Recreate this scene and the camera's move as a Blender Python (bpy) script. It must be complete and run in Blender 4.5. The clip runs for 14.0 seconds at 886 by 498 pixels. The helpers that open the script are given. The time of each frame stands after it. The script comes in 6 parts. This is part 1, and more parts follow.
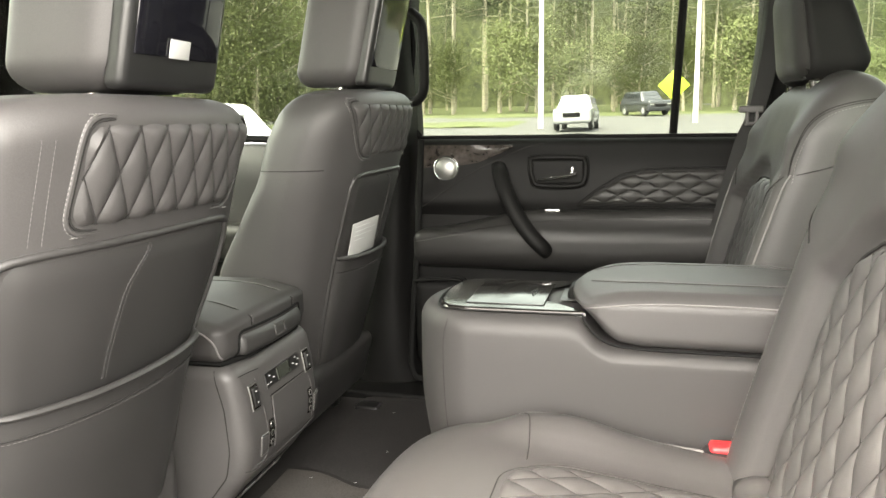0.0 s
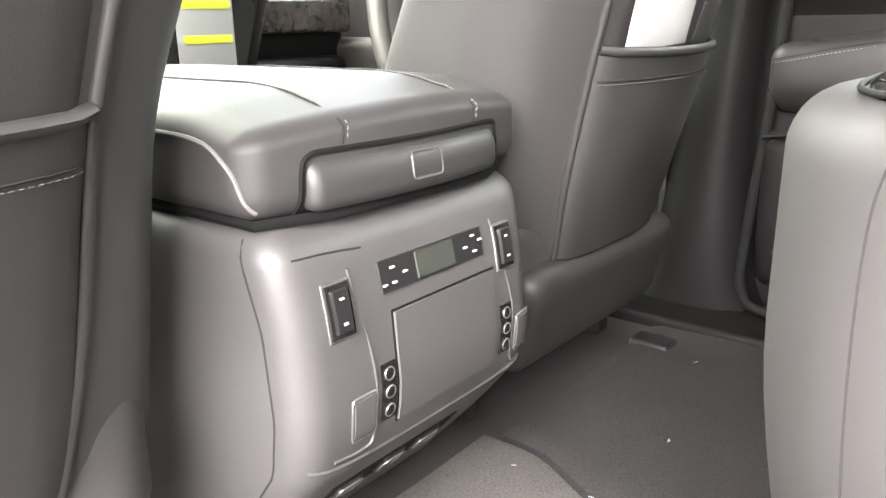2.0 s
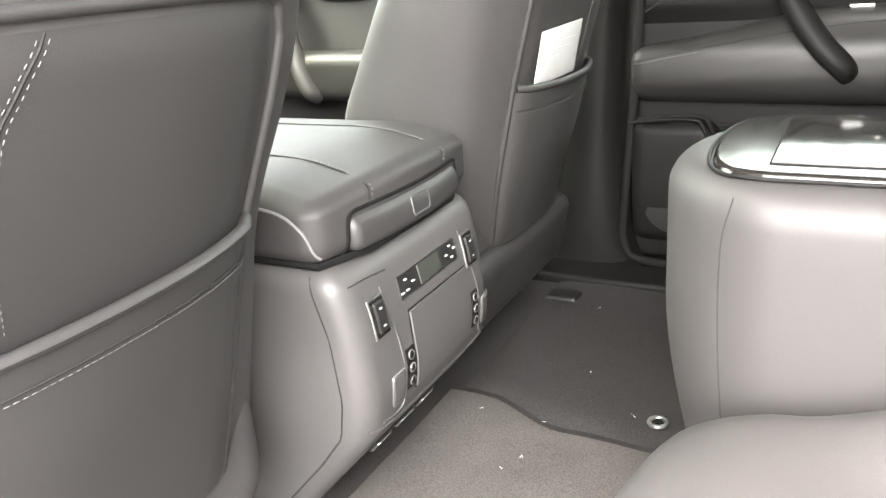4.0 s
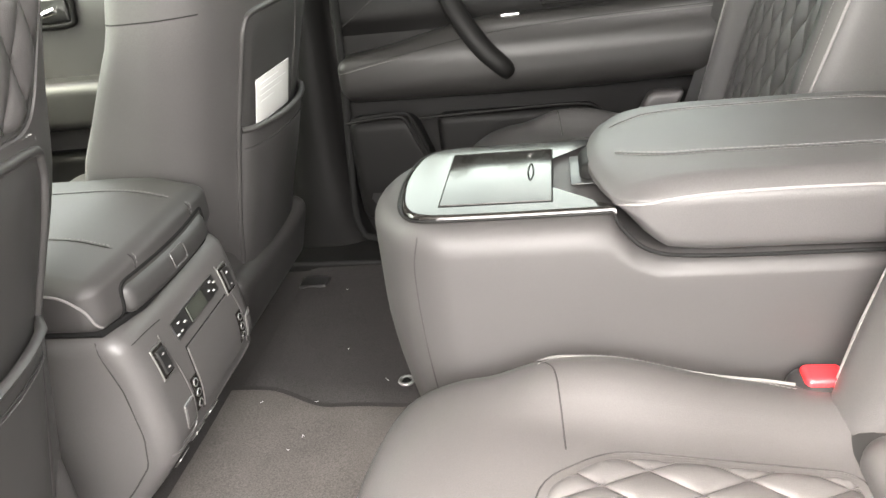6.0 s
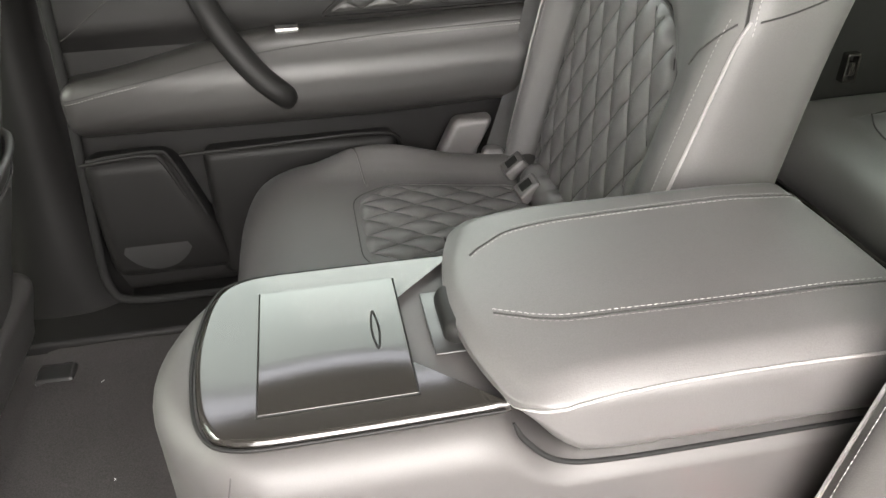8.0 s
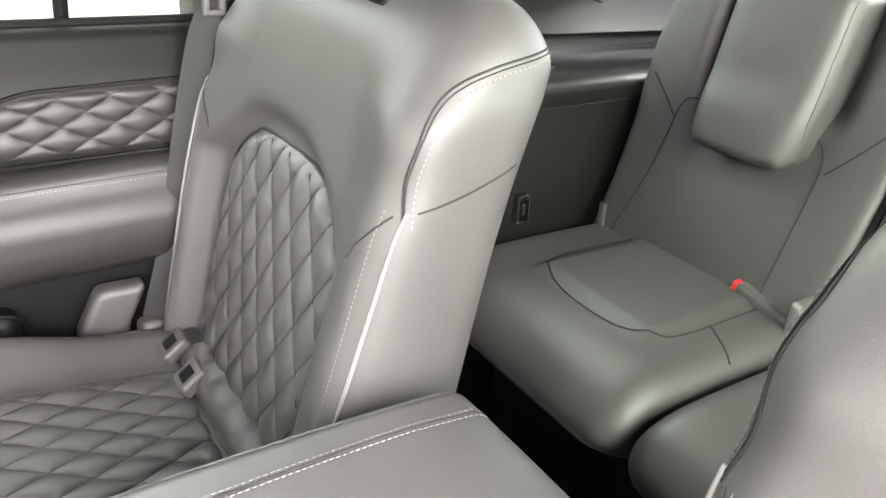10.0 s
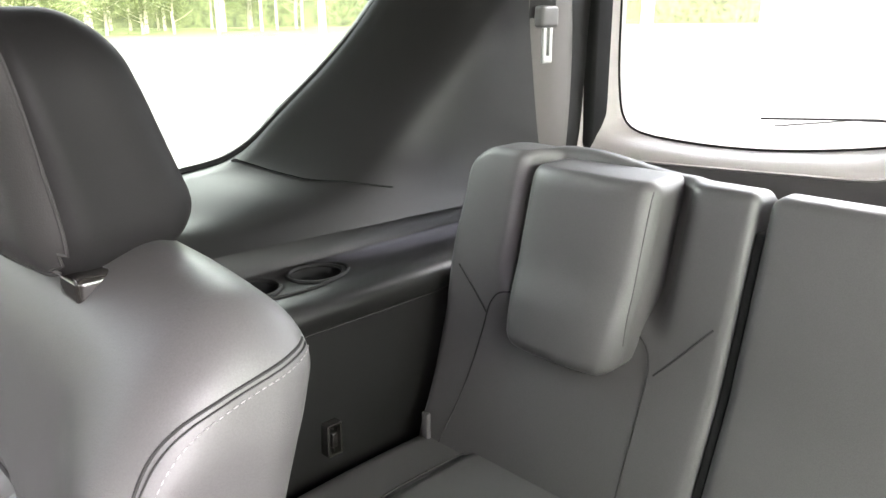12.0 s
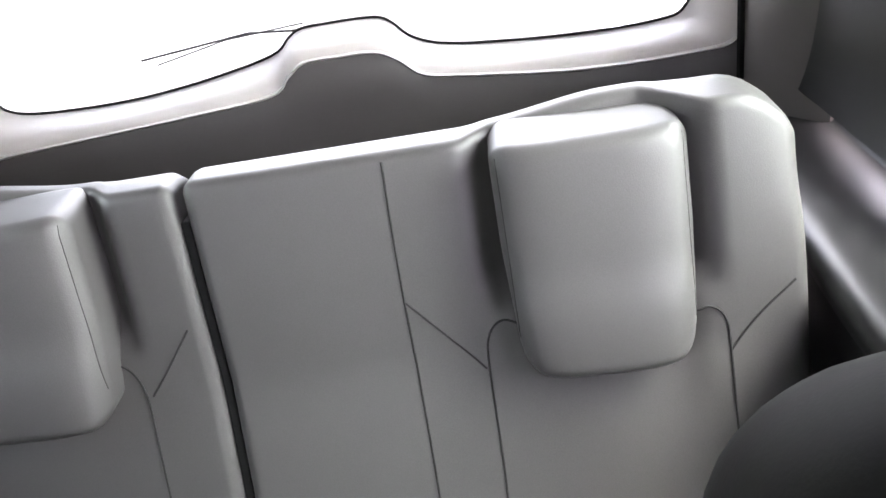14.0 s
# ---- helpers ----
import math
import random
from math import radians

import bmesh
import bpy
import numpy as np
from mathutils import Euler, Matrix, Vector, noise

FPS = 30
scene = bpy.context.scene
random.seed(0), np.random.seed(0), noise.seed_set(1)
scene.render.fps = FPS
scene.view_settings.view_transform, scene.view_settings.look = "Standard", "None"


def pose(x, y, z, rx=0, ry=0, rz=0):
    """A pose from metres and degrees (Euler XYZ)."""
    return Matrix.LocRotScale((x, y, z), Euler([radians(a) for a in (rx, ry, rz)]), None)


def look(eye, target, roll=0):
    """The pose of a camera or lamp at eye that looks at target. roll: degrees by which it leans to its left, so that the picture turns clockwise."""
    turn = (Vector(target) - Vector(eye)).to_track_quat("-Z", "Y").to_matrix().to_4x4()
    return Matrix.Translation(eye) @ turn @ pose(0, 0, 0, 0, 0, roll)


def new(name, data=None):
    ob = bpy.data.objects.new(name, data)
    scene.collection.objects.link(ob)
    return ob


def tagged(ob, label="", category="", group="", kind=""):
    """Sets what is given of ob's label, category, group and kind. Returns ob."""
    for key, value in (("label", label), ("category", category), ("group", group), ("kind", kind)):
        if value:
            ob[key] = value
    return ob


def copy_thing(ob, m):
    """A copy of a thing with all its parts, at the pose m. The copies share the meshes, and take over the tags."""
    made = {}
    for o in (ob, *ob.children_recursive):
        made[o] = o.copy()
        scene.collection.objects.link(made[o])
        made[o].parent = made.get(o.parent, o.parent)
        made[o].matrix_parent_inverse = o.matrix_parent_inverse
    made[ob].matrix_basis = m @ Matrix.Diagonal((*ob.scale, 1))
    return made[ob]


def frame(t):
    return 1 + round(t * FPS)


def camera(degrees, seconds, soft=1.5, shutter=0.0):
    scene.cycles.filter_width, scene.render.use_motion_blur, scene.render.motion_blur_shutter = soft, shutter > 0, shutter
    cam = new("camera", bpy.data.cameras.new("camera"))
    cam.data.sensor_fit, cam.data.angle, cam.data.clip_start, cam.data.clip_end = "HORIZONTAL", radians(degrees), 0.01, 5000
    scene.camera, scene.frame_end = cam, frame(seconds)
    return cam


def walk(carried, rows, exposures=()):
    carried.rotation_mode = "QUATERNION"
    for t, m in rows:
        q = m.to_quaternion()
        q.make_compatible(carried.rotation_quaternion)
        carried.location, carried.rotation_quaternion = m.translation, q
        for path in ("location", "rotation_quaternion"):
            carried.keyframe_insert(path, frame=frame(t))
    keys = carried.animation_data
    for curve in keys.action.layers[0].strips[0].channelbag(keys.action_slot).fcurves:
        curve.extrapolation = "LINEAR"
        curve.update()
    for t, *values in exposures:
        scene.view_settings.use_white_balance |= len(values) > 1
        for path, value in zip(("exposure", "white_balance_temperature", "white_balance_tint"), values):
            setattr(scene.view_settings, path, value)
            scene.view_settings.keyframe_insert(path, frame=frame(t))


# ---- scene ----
cam = camera(60.0, 14.0)
PATH = [
    (0, (0.277, -1.346, 0.825), (-0.211, 0.565, 0.495), -0.8),
    (0.5, (0.235, -1.087, 0.791), (-0.393, 0.773, 0.411), -0.4),
    (1, (0.111, -0.817, 0.715), (-0.717, 0.946, 0.259), 0),
    (1.5, (0.041, -0.617, 0.632), (-0.999, 1.009, 0.106), -0.8),
    (2, (0.028, -0.511, 0.548), (-1.185, 0.972, -0.027), -1),
    (2.2, (0.026, -0.493, 0.528), (-1.237, 0.939, -0.062), -1.2),
    (4.3, (0.079, -0.849, 0.73), (-0.752, 0.821, 0.007), -4.9),
    (4.5, (0.104, -0.902, 0.752), (-0.662, 0.79, 0.01), -4.9),
    (5, (0.164, -0.966, 0.809), (-0.44, 0.766, 0.012), -5.3),
    (5.5, (0.173, -0.968, 0.834), (-0.282, 0.788, -0.009), -6),
    (6, (0.144, -0.918, 0.873), (-0.175, 0.849, -0.009), -7.1),
    (6.5, (0.106, -0.802, 0.88), (-0.043, 0.981, -0.013), -6.3),
    (6.9, (0.073, -0.715, 0.883), (0.042, 1.061, -0.036), -4.7),
    (7, (0.072, -0.694, 0.886), (0.054, 1.076, -0.044), -5.2),
    (7.2, (0.057, -0.656, 0.9), (0.101, 1.09, -0.075), -4.9),
    (9.3, (0.158, -0.451, 0.995), (0.895, 1.079, -0.062), 1.2),
    (9.5, (0.179, -0.416, 0.984), (1.02, 1.101, -0.012), 1.3),
    (10, (0.225, -0.372, 0.993), (1.207, 1.145, 0.136), 3.3),
    (10.5, (0.261, -0.355, 1.007), (1.293, 1.209, 0.308), 4.6),
    (11, (0.315, -0.325, 1.027), (1.408, 1.244, 0.439), 4.7),
    (11.5, (0.371, -0.281, 1.044), (1.569, 1.226, 0.502), 3.2),
    (12, (0.415, -0.236, 1.092), (1.76, 1.12, 0.5), -0.3),
    (12.5, (0.438, -0.218, 1.127), (1.946, 0.896, 0.431), -4.2),
    (13, (0.442, -0.212, 1.174), (2.078, 0.586, 0.347), -7.6),
    (13.5, (0.466, -0.234, 1.185), (2.174, 0.275, 0.277), -10.6),
    (14, (0.527, -0.267, 1.191), (2.25, -0.039, 0.202), -11.7),
]
EXPOSURE = [(0, 3.9, 7450, 9), (0.5, 4.3, 7300, 11), (1, 4.65, 7100, 13), (1.9, 5.35, 6900, 15), (4.4, 5.0, 7000, 12), (5, 4.7, 7100, 12), (7, 4.65, 7100, 12), (9.5, 5.5, 7050, 12), (10.2, 5.6, 7000, 13), (11.5, 5.25, 6750, 19), (12.5, 5.2, 6600, 22), (13.2, 5.25, 6400, 27), (14, 5.45, 6350, 25)]
walk(cam, [(t, look(eye, target, roll)) for t, eye, target, roll in PATH], EXPOSURE)

from mathutils.bvhtree import BVHTree

# ---------------------------------------------------------------- light
world = bpy.data.worlds.new("sky")
scene.world = world
world.use_nodes = True
wn = world.node_tree.nodes
sky = wn.new("ShaderNodeTexSky")
sky.sky_type = "NISHITA"
sky.sun_disc = False
sky.sun_elevation, sky.sun_rotation = radians(62), radians(212)
sky.air_density, sky.dust_density, sky.ozone_density = 1.0, 4.0, 1.0
haze = wn.new("ShaderNodeHueSaturation")
haze.inputs["Saturation"].default_value = 0.35
world.node_tree.links.new(sky.outputs[0], haze.inputs["Color"])
world.node_tree.links.new(haze.outputs[0], wn["Background"].inputs[0])
wn["Background"].inputs[1].default_value = 0.15
sun = new("sun", bpy.data.lights.new("sun", "SUN"))
sun.data.energy, sun.data.angle, sun.data.color = 0.55, radians(25), (1.0, 0.96, 0.9)
sun.matrix_world = look((-2.5, -4.0, 9.0), (0, 0, 0))

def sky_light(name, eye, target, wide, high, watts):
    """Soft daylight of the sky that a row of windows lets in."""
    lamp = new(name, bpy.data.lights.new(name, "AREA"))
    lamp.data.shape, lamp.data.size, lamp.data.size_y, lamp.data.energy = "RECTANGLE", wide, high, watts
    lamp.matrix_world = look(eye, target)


sky_light("open_door_sky_light", (1.0, -1.8, 1.4), (0.05, 0.0, 0.6), 3.4, 1.5, 21.0)
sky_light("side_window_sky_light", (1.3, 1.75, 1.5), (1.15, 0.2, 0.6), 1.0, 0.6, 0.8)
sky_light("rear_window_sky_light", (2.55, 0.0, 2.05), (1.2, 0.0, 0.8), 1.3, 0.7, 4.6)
sky_light("windscreen_sky_light", (-2.15, 0.0, 1.75), (0.5, 0.0, 0.6), 1.4, 0.6, 5.0)


# ---------------------------------------------------------------- materials
def material(name, colour, rough=0.5, metal=0.0, grain=0.0, grain_size=400.0, blotch=0.12, bump=0.1, spec=0.5, coat=0.0, random_tint=0.0):
    """Principled surface with two scales of variation: soft blotches and fine grain."""
    m = bpy.data.materials.new(name)
    m.use_nodes = True
    nt = m.node_tree
    n, l = nt.nodes, nt.links
    p = n["Principled BSDF"]
    p.inputs["Metallic"].default_value = metal
    p.inputs["Specular IOR Level"].default_value = spec
    p.inputs["Coat Weight"].default_value = coat
    tc = n.new("ShaderNodeTexCoord")
    big = n.new("ShaderNodeTexNoise")
    big.inputs["Scale"].default_value, big.inputs["Detail"].default_value = 9.0, 4.0
    fine = n.new("ShaderNodeTexNoise")
    fine.inputs["Scale"].default_value, fine.inputs["Detail"].default_value = grain_size, 3.0
    l.new(tc.outputs["Object"], big.inputs["Vector"])
    l.new(tc.outputs["Object"], fine.inputs["Vector"])
    mix = n.new("ShaderNodeMix")
    mix.data_type = "RGBA"
    c = Vector(colour)
    mix.inputs[6].default_value = (*(c * (1 - blotch)), 1)
    mix.inputs[7].default_value = (*(c * (1 + blotch)), 1)
    l.new(big.outputs["Fac"], mix.inputs[0])
    last = mix.outputs[2]
    if grain:
        g = n.new("ShaderNodeMix")
        g.data_type, g.blend_type = "RGBA", "MULTIPLY"
        ramp = n.new("ShaderNodeMapRange")
        ramp.inputs[1].default_value, ramp.inputs[2].default_value = 0.3, 0.7
        ramp.inputs[3].default_value, ramp.inputs[4].default_value = 1 - grain, 1 + grain
        l.new(fine.outputs["Fac"], ramp.inputs[0])
        g.inputs[0].default_value = 1.0
        l.new(last, g.inputs[6])
        l.new(ramp.outputs[0], g.inputs[7])
        last = g.outputs[2]
    if random_tint:
        oi = n.new("ShaderNodeObjectInfo")
        hsv = n.new("ShaderNodeHueSaturation")
        r2 = n.new("ShaderNodeMapRange")
        r2.inputs[3].default_value, r2.inputs[4].default_value = 1 - random_tint, 1 + random_tint
        l.new(oi.outputs["Random"], r2.inputs[0])
        l.new(r2.outputs[0], hsv.inputs["Value"])
        l.new(last, hsv.inputs["Color"])
        last = hsv.outputs[0]
    l.new(last, p.inputs["Base Color"])
    rr = n.new("ShaderNodeMapRange")
    rr.inputs[3].default_value, rr.inputs[4].default_value = rough * 0.88, min(1.0, rough * 1.12)
    l.new(big.outputs["Fac"], rr.inputs[0])
    l.new(rr.outputs[0], p.inputs["Roughness"])
    if bump:
        b = n.new("ShaderNodeBump")
        b.inputs["Strength"].default_value, b.inputs["Distance"].default_value = bump, 0.002
        l.new(fine.outputs["Fac"], b.inputs["Height"])
        l.new(b.outputs[0], p.inputs["Normal"])
    return m


LEATHER = material("graphite_leather", (0.0450, 0.0428, 0.0424), 0.50, grain=0.10, grain_size=700, blotch=0.12, bump=0.10, spec=0.40)
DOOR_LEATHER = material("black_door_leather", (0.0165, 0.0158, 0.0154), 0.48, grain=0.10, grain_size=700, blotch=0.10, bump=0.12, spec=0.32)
LEATHER_SIDE = material("smooth_graphite_vinyl", (0.0300, 0.0282, 0.0278), 0.58, grain=0.06, grain_size=900, blotch=0.10, bump=0.07, spec=0.42)
SOFT = material("soft_black_plastic", (0.0055, 0.0053, 0.0052), 0.55, grain=0.08, grain_size=900, blotch=0.10, bump=0.10, spec=0.13)
SHELL = material("seat_shell_vinyl", (0.0270, 0.0259, 0.0255), 0.48, grain=0.08, grain_size=900, bump=0.10, spec=0.45)
HARD = material("moulded_grey_plastic", (0.0560, 0.0530, 0.0523), 0.48, grain=0.10, grain_size=800, bump=0.10, spec=0.5)
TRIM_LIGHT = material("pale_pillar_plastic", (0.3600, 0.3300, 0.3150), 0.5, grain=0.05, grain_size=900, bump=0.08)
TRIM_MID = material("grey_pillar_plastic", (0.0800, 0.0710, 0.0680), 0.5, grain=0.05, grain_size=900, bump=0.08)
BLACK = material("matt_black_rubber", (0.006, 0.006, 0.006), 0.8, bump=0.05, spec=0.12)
# headrest leather with the shade of its sides put into the colour
HEAD_SHADED = material("shade_darkened_headrest_leather", (0.0070, 0.0067, 0.0067), 0.6, grain=0.10, grain_size=700, blotch=0.10, bump=0.040, spec=0.08)
QUARTER = material("dark_side_plastic", (0.0065, 0.0063, 0.0062), 0.38, grain=0.08, grain_size=900, bump=0.10, spec=0.34)
PIANO = material("piano_black_gloss", (0.012, 0.011, 0.010), 0.11, bump=0.0, spec=0.38)
WOOD = material("dark_gloss_veneer", (0.040, 0.034, 0.031), 0.10, grain=0.5, grain_size=60, blotch=0.4, bump=0.0, coat=0.6)
CHROME = material("satin_chrome", (0.75, 0.75, 0.74), 0.18, metal=1.0, bump=0.0, blotch=0.04)
ALU = material("brushed_silver", (0.30, 0.30, 0.29), 0.42, metal=0.9, grain=0.08, grain_size=500, bump=0.05)
THREAD = material("pale_stitching_thread", (0.1500, 0.1450, 0.1420), 0.8, bump=0.0)
THREAD_DARK = material("grey_stitching_thread", (0.0850, 0.0820, 0.0800), 0.8, bump=0.0)
PIPING = material("pale_grey_piping", (0.1400, 0.1350, 0.1320), 0.6, bump=0.05, spec=0.3)
SEAM = material("dark_seam", (0.0200, 0.0194, 0.0190), 0.9, bump=0.0, spec=0.15)
CARPET = material("dark_loop_carpet", (0.0300, 0.0280, 0.0275), 0.95, grain=0.32, grain_size=420, blotch=0.25, bump=0.5, spec=0.1)
MAT = material("grey_tufted_mat", (0.0800, 0.0735, 0.0690), 0.95, grain=0.28, grain_size=380, blotch=0.3, bump=0.5, spec=0.1)
BELT = material("black_belt_webbing", (0.0120, 0.0118, 0.0118), 0.75, grain=0.25, grain_size=900, bump=0.3)
SCREEN = material("dark_display_glass", (0.006, 0.006, 0.008), 0.05, bump=0.0)
LCD = material("lcd_window", (0.035, 0.038, 0.032), 0.2, bump=0.0)
PAPER = material("white_paper_tag", (0.3600, 0.3600, 0.3500), 0.7, bump=0.05, blotch=0.03)
YELLOW = material("yellow_marker_band", (0.75, 0.8, 0.05), 0.7, bump=0.0)
GREYPRINT = material("grey_print", (0.5000, 0.5000, 0.5000), 0.7, bump=0.0)
RED = material("red_release_button", (0.6200, 0.0200, 0.0250), 0.35, bump=0.02)
BUTTON = material("dark_button_plastic", (0.013, 0.013, 0.013), 0.35, bump=0.03)
WHITEMARK = material("white_button_marks", (0.3400, 0.3400, 0.3300), 0.5, bump=0.0)
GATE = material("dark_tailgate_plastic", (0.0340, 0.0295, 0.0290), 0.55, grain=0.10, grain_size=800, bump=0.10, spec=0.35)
HEADLINER = material("dark_headliner", (0.040, 0.038, 0.037), 0.95, grain=0.1, grain_size=500, bump=0.2)
PAINT = material("white_body_paint", (0.75, 0.75, 0.74), 0.2, bump=0.0, coat=0.5)
GREYCAR = material("silver_body_paint", (0.2600, 0.2650, 0.2700), 0.25, bump=0.0, coat=0.5)
DARKCAR = material("dark_body_paint", (0.03, 0.032, 0.036), 0.2, bump=0.0, coat=0.5)
CARGLASS = material("tinted_car_window", (0.02, 0.023, 0.025), 0.06, bump=0.0)
TYRE = material("tyre_rubber", (0.015, 0.015, 0.015), 0.8, bump=0.2)
ASPHALT = material("grey_asphalt", (0.054, 0.054, 0.052), 0.9, grain=0.35, grain_size=40, blotch=0.15, bump=0.4)
GRASS = material("mown_grass", (0.050, 0.062, 0.015), 0.95, grain=0.45, grain_size=6, blotch=0.3, bump=0.6)
LEAF = material("summer_leaves", (0.062, 0.075, 0.020), 0.7, grain=0.4, grain_size=3, blotch=0.35, bump=0.0, random_tint=0.3)
LEAF_PINE = material("pine_needles", (0.036, 0.046, 0.018), 0.8, grain=0.4, grain_size=3, blotch=0.35, bump=0.0, random_tint=0.3)
FOREST = material("deep_forest", (0.048, 0.056, 0.022), 0.95, grain=0.6, grain_size=1.3, blotch=0.4, bump=0.0)
BARK = material("pale_trunk_bark", (0.24, 0.215, 0.165), 0.9, grain=0.4, grain_size=12, blotch=0.3, bump=0.5)
POLE = material("pale_lamp_post", (0.55, 0.55, 0.53), 0.5, bump=0.05)
SIGN = material("yellow_green_sign", (0.35, 0.48, 0.02), 0.5, bump=0.0)


def glass(name, tint):
    """Thin pane: mostly clear, with a clean reflection."""
    m = bpy.data.materials.new(name)
    m.use_nodes = True
    n, l = m.node_tree.nodes, m.node_tree.links
    n.remove(n["Principled BSDF"])
    clear, gloss, mix, fres = n.new("ShaderNodeBsdfTransparent"), n.new("ShaderNodeBsdfGlossy"), n.new("ShaderNodeMixShader"), n.new("ShaderNodeFresnel")
    clear.inputs[0].default_value = (*tint, 1)
    gloss.inputs["Roughness"].default_value = 0.02
    fres.inputs[0].default_value = 1.35
    l.new(fres.outputs[0], mix.inputs[0])
    l.new(clear.outputs[0], mix.inputs[1])
    l.new(gloss.outputs[0], mix.inputs[2])
    l.new(mix.outputs[0], n["Material Output"].inputs[0])
    return m


GLASS = glass("window_glass", (0.80, 0.84, 0.78))
PRIVACY = glass("green_privacy_glass", (0.79, 0.85, 0.78))
REAR_GLASS = glass("rear_window_glass", (0.86, 0.88, 0.85))


# ---------------------------------------------------------------- mesh helpers
def mesh_of(vf, mat, smooth=True, name="mesh"):
    v, f = vf
    me = bpy.data.meshes.new(name)
    me.from_pydata([tuple(map(float, p)) for p in v], [], [tuple(map(int, q)) for q in f])
    bm = bmesh.new()
    bm.from_mesh(me)
    bmesh.ops.remove_doubles(bm, verts=bm.verts, dist=1e-6)
    bmesh.ops.recalc_face_normals(bm, faces=bm.faces)
    bm.to_mesh(me)
    bm.free()
    me.materials.append(mat)
    if smooth:
        me.shade_smooth()
        me.set_sharp_from_angle(angle=radians(48))
    return me


def part(name, vf, mat, parent=None, label="", smooth=True):
    ob = new(name, mesh_of(vf, mat, smooth, name))
    if parent:
        ob.parent = parent
    if label:
        ob["label"] = label
    return ob


def thing(name, label, category, place=(0, 0, 0), group="", kind=""):
    ob = new(name)
    ob.empty_display_size = 0.05
    ob.matrix_world = Matrix.Translation(place)
    return tagged(ob, label, category, group, kind)


def hang(ob, parent):
    """Parents ob while it keeps its place in the world."""
    ob.parent = parent
    ob.matrix_parent_inverse = Matrix.Translation(parent.location).inverted()
    return ob


def join(*pieces):
    vs, fs, k = [], [], 0
    for v, f in pieces:
        vs.append(np.asarray(v, float))
        fs += [tuple(i + k for i in q) for q in f]
        k += len(v)
    return np.concatenate(vs), fs


def mirror(vf, s):
    v = np.array(vf[0], float)
    v[:, 1] *= s
    return v, vf[1]


def shift(vf, dx=0, dy=0, dz=0):
    return np.asarray(vf[0], float) + np.array([dx, dy, dz]), vf[1]


def turn(vf, m):
    return np.array([tuple(m @ Vector(p)) for p in vf[0]]), vf[1]


def steps(h, r, m, k=3):
    """Stations from -h to h, close together in the rounded ends."""
    a = [h - r + r * math.tan(i / k * math.pi / 4) for i in range(1, k + 1)]
    mid = list(np.linspace(-(h - r), h - r, m + 1))
    return [-x for x in a[::-1]] + mid + a


def rbox(lo, hi, r, m=(8, 8, 8), k=3, bend=None):
    """Box with rounded edges between two corners; bend(points) reshapes it."""
    lo, hi = np.array(lo, float), np.array(hi, float)
    c, h = (lo + hi) / 2, (hi - lo) / 2
    r = min(r, *(h * 0.98))
    ax = [steps(h[i], r, m[i], k) for i in range(3)]
    index, vs, fs = {}, [], []

    def vert(i, j, l):
        key = (i, j, l)
        if key not in index:
            p = np.array([ax[0][i], ax[1][j], ax[2][l]])
            q = np.clip(p, -(h - r), h - r)
            d = p - q
            n = np.linalg.norm(d)
            index[key] = len(vs)
            vs.append(c + q + (d / n * r if n > 1e-9 else 0))
        return index[key]
    for a in range(3):
        b, e = (a + 1) % 3, (a + 2) % 3
        for side in (0, len(ax[a]) - 1):
            for i in range(len(ax[b]) - 1):
                for j in range(len(ax[e]) - 1):
                    q = []
                    for u, w in ((i, j), (i + 1, j), (i + 1, j + 1), (i, j + 1)):
                        t = [0, 0, 0]
                        t[a], t[b], t[e] = side, u, w
                        q.append(vert(*t))
                    fs.append(tuple(q))
    v = np.array(vs)
    return (bend(v) if bend else v), fs


def sheet(grid, back=None):
    """Surface through a grid of points (rows of points); back: a vector that gives it thickness."""
    g = np.asarray(grid, float)
    a, b = g.shape[:2]
    v = g.reshape(-1, 3)
    f = [(i * b + j, i * b + j + 1, (i + 1) * b + j + 1, (i + 1) * b + j) for i in range(a - 1) for j in range(b - 1)]
    if back is None:
        return v, f
    k = a * b
    f2 = [tuple(x + k for x in q[::-1]) for q in f]
    rim = [j for j in range(b)] + [i * b + b - 1 for i in range(1, a)] + [(a - 1) * b + j for j in range(b - 2, -1, -1)] + [i * b for i in range(a - 2, 0, -1)]
    f3 = [(rim[i], rim[(i + 1) % len(rim)], rim[(i + 1) % len(rim)] + k, rim[i] + k) for i in range(len(rim))]
    return np.concatenate([v, v + np.asarray(back, float)]), f + f2 + f3


def smooth_line(pts, n=8, closed=False):
    """Catmull-Rom line through points."""
    p = [np.array(q, float) for q in pts]
    out = []
    m = len(p)
    for i in range(m if closed else m - 1):
        if closed:
            a, b, c, d = p[i - 1], p[i], p[(i + 1) % m], p[(i + 2) % m]
        else:
            b, c = p[i], p[i + 1]
            a = p[i - 1] if i else 2 * b - c
            d = p[i + 2] if i + 2 < m else 2 * c - b
        for t in np.linspace(0, 1, n, endpoint=False):
            out.append(0.5 * (2 * b + (c - a) * t + (2 * a - 5 * b + 4 * c - d) * t * t + (3 * b - a - 3 * c + d) * t ** 3))
    if not closed:
        out.append(p[-1])
    return np.array(out)


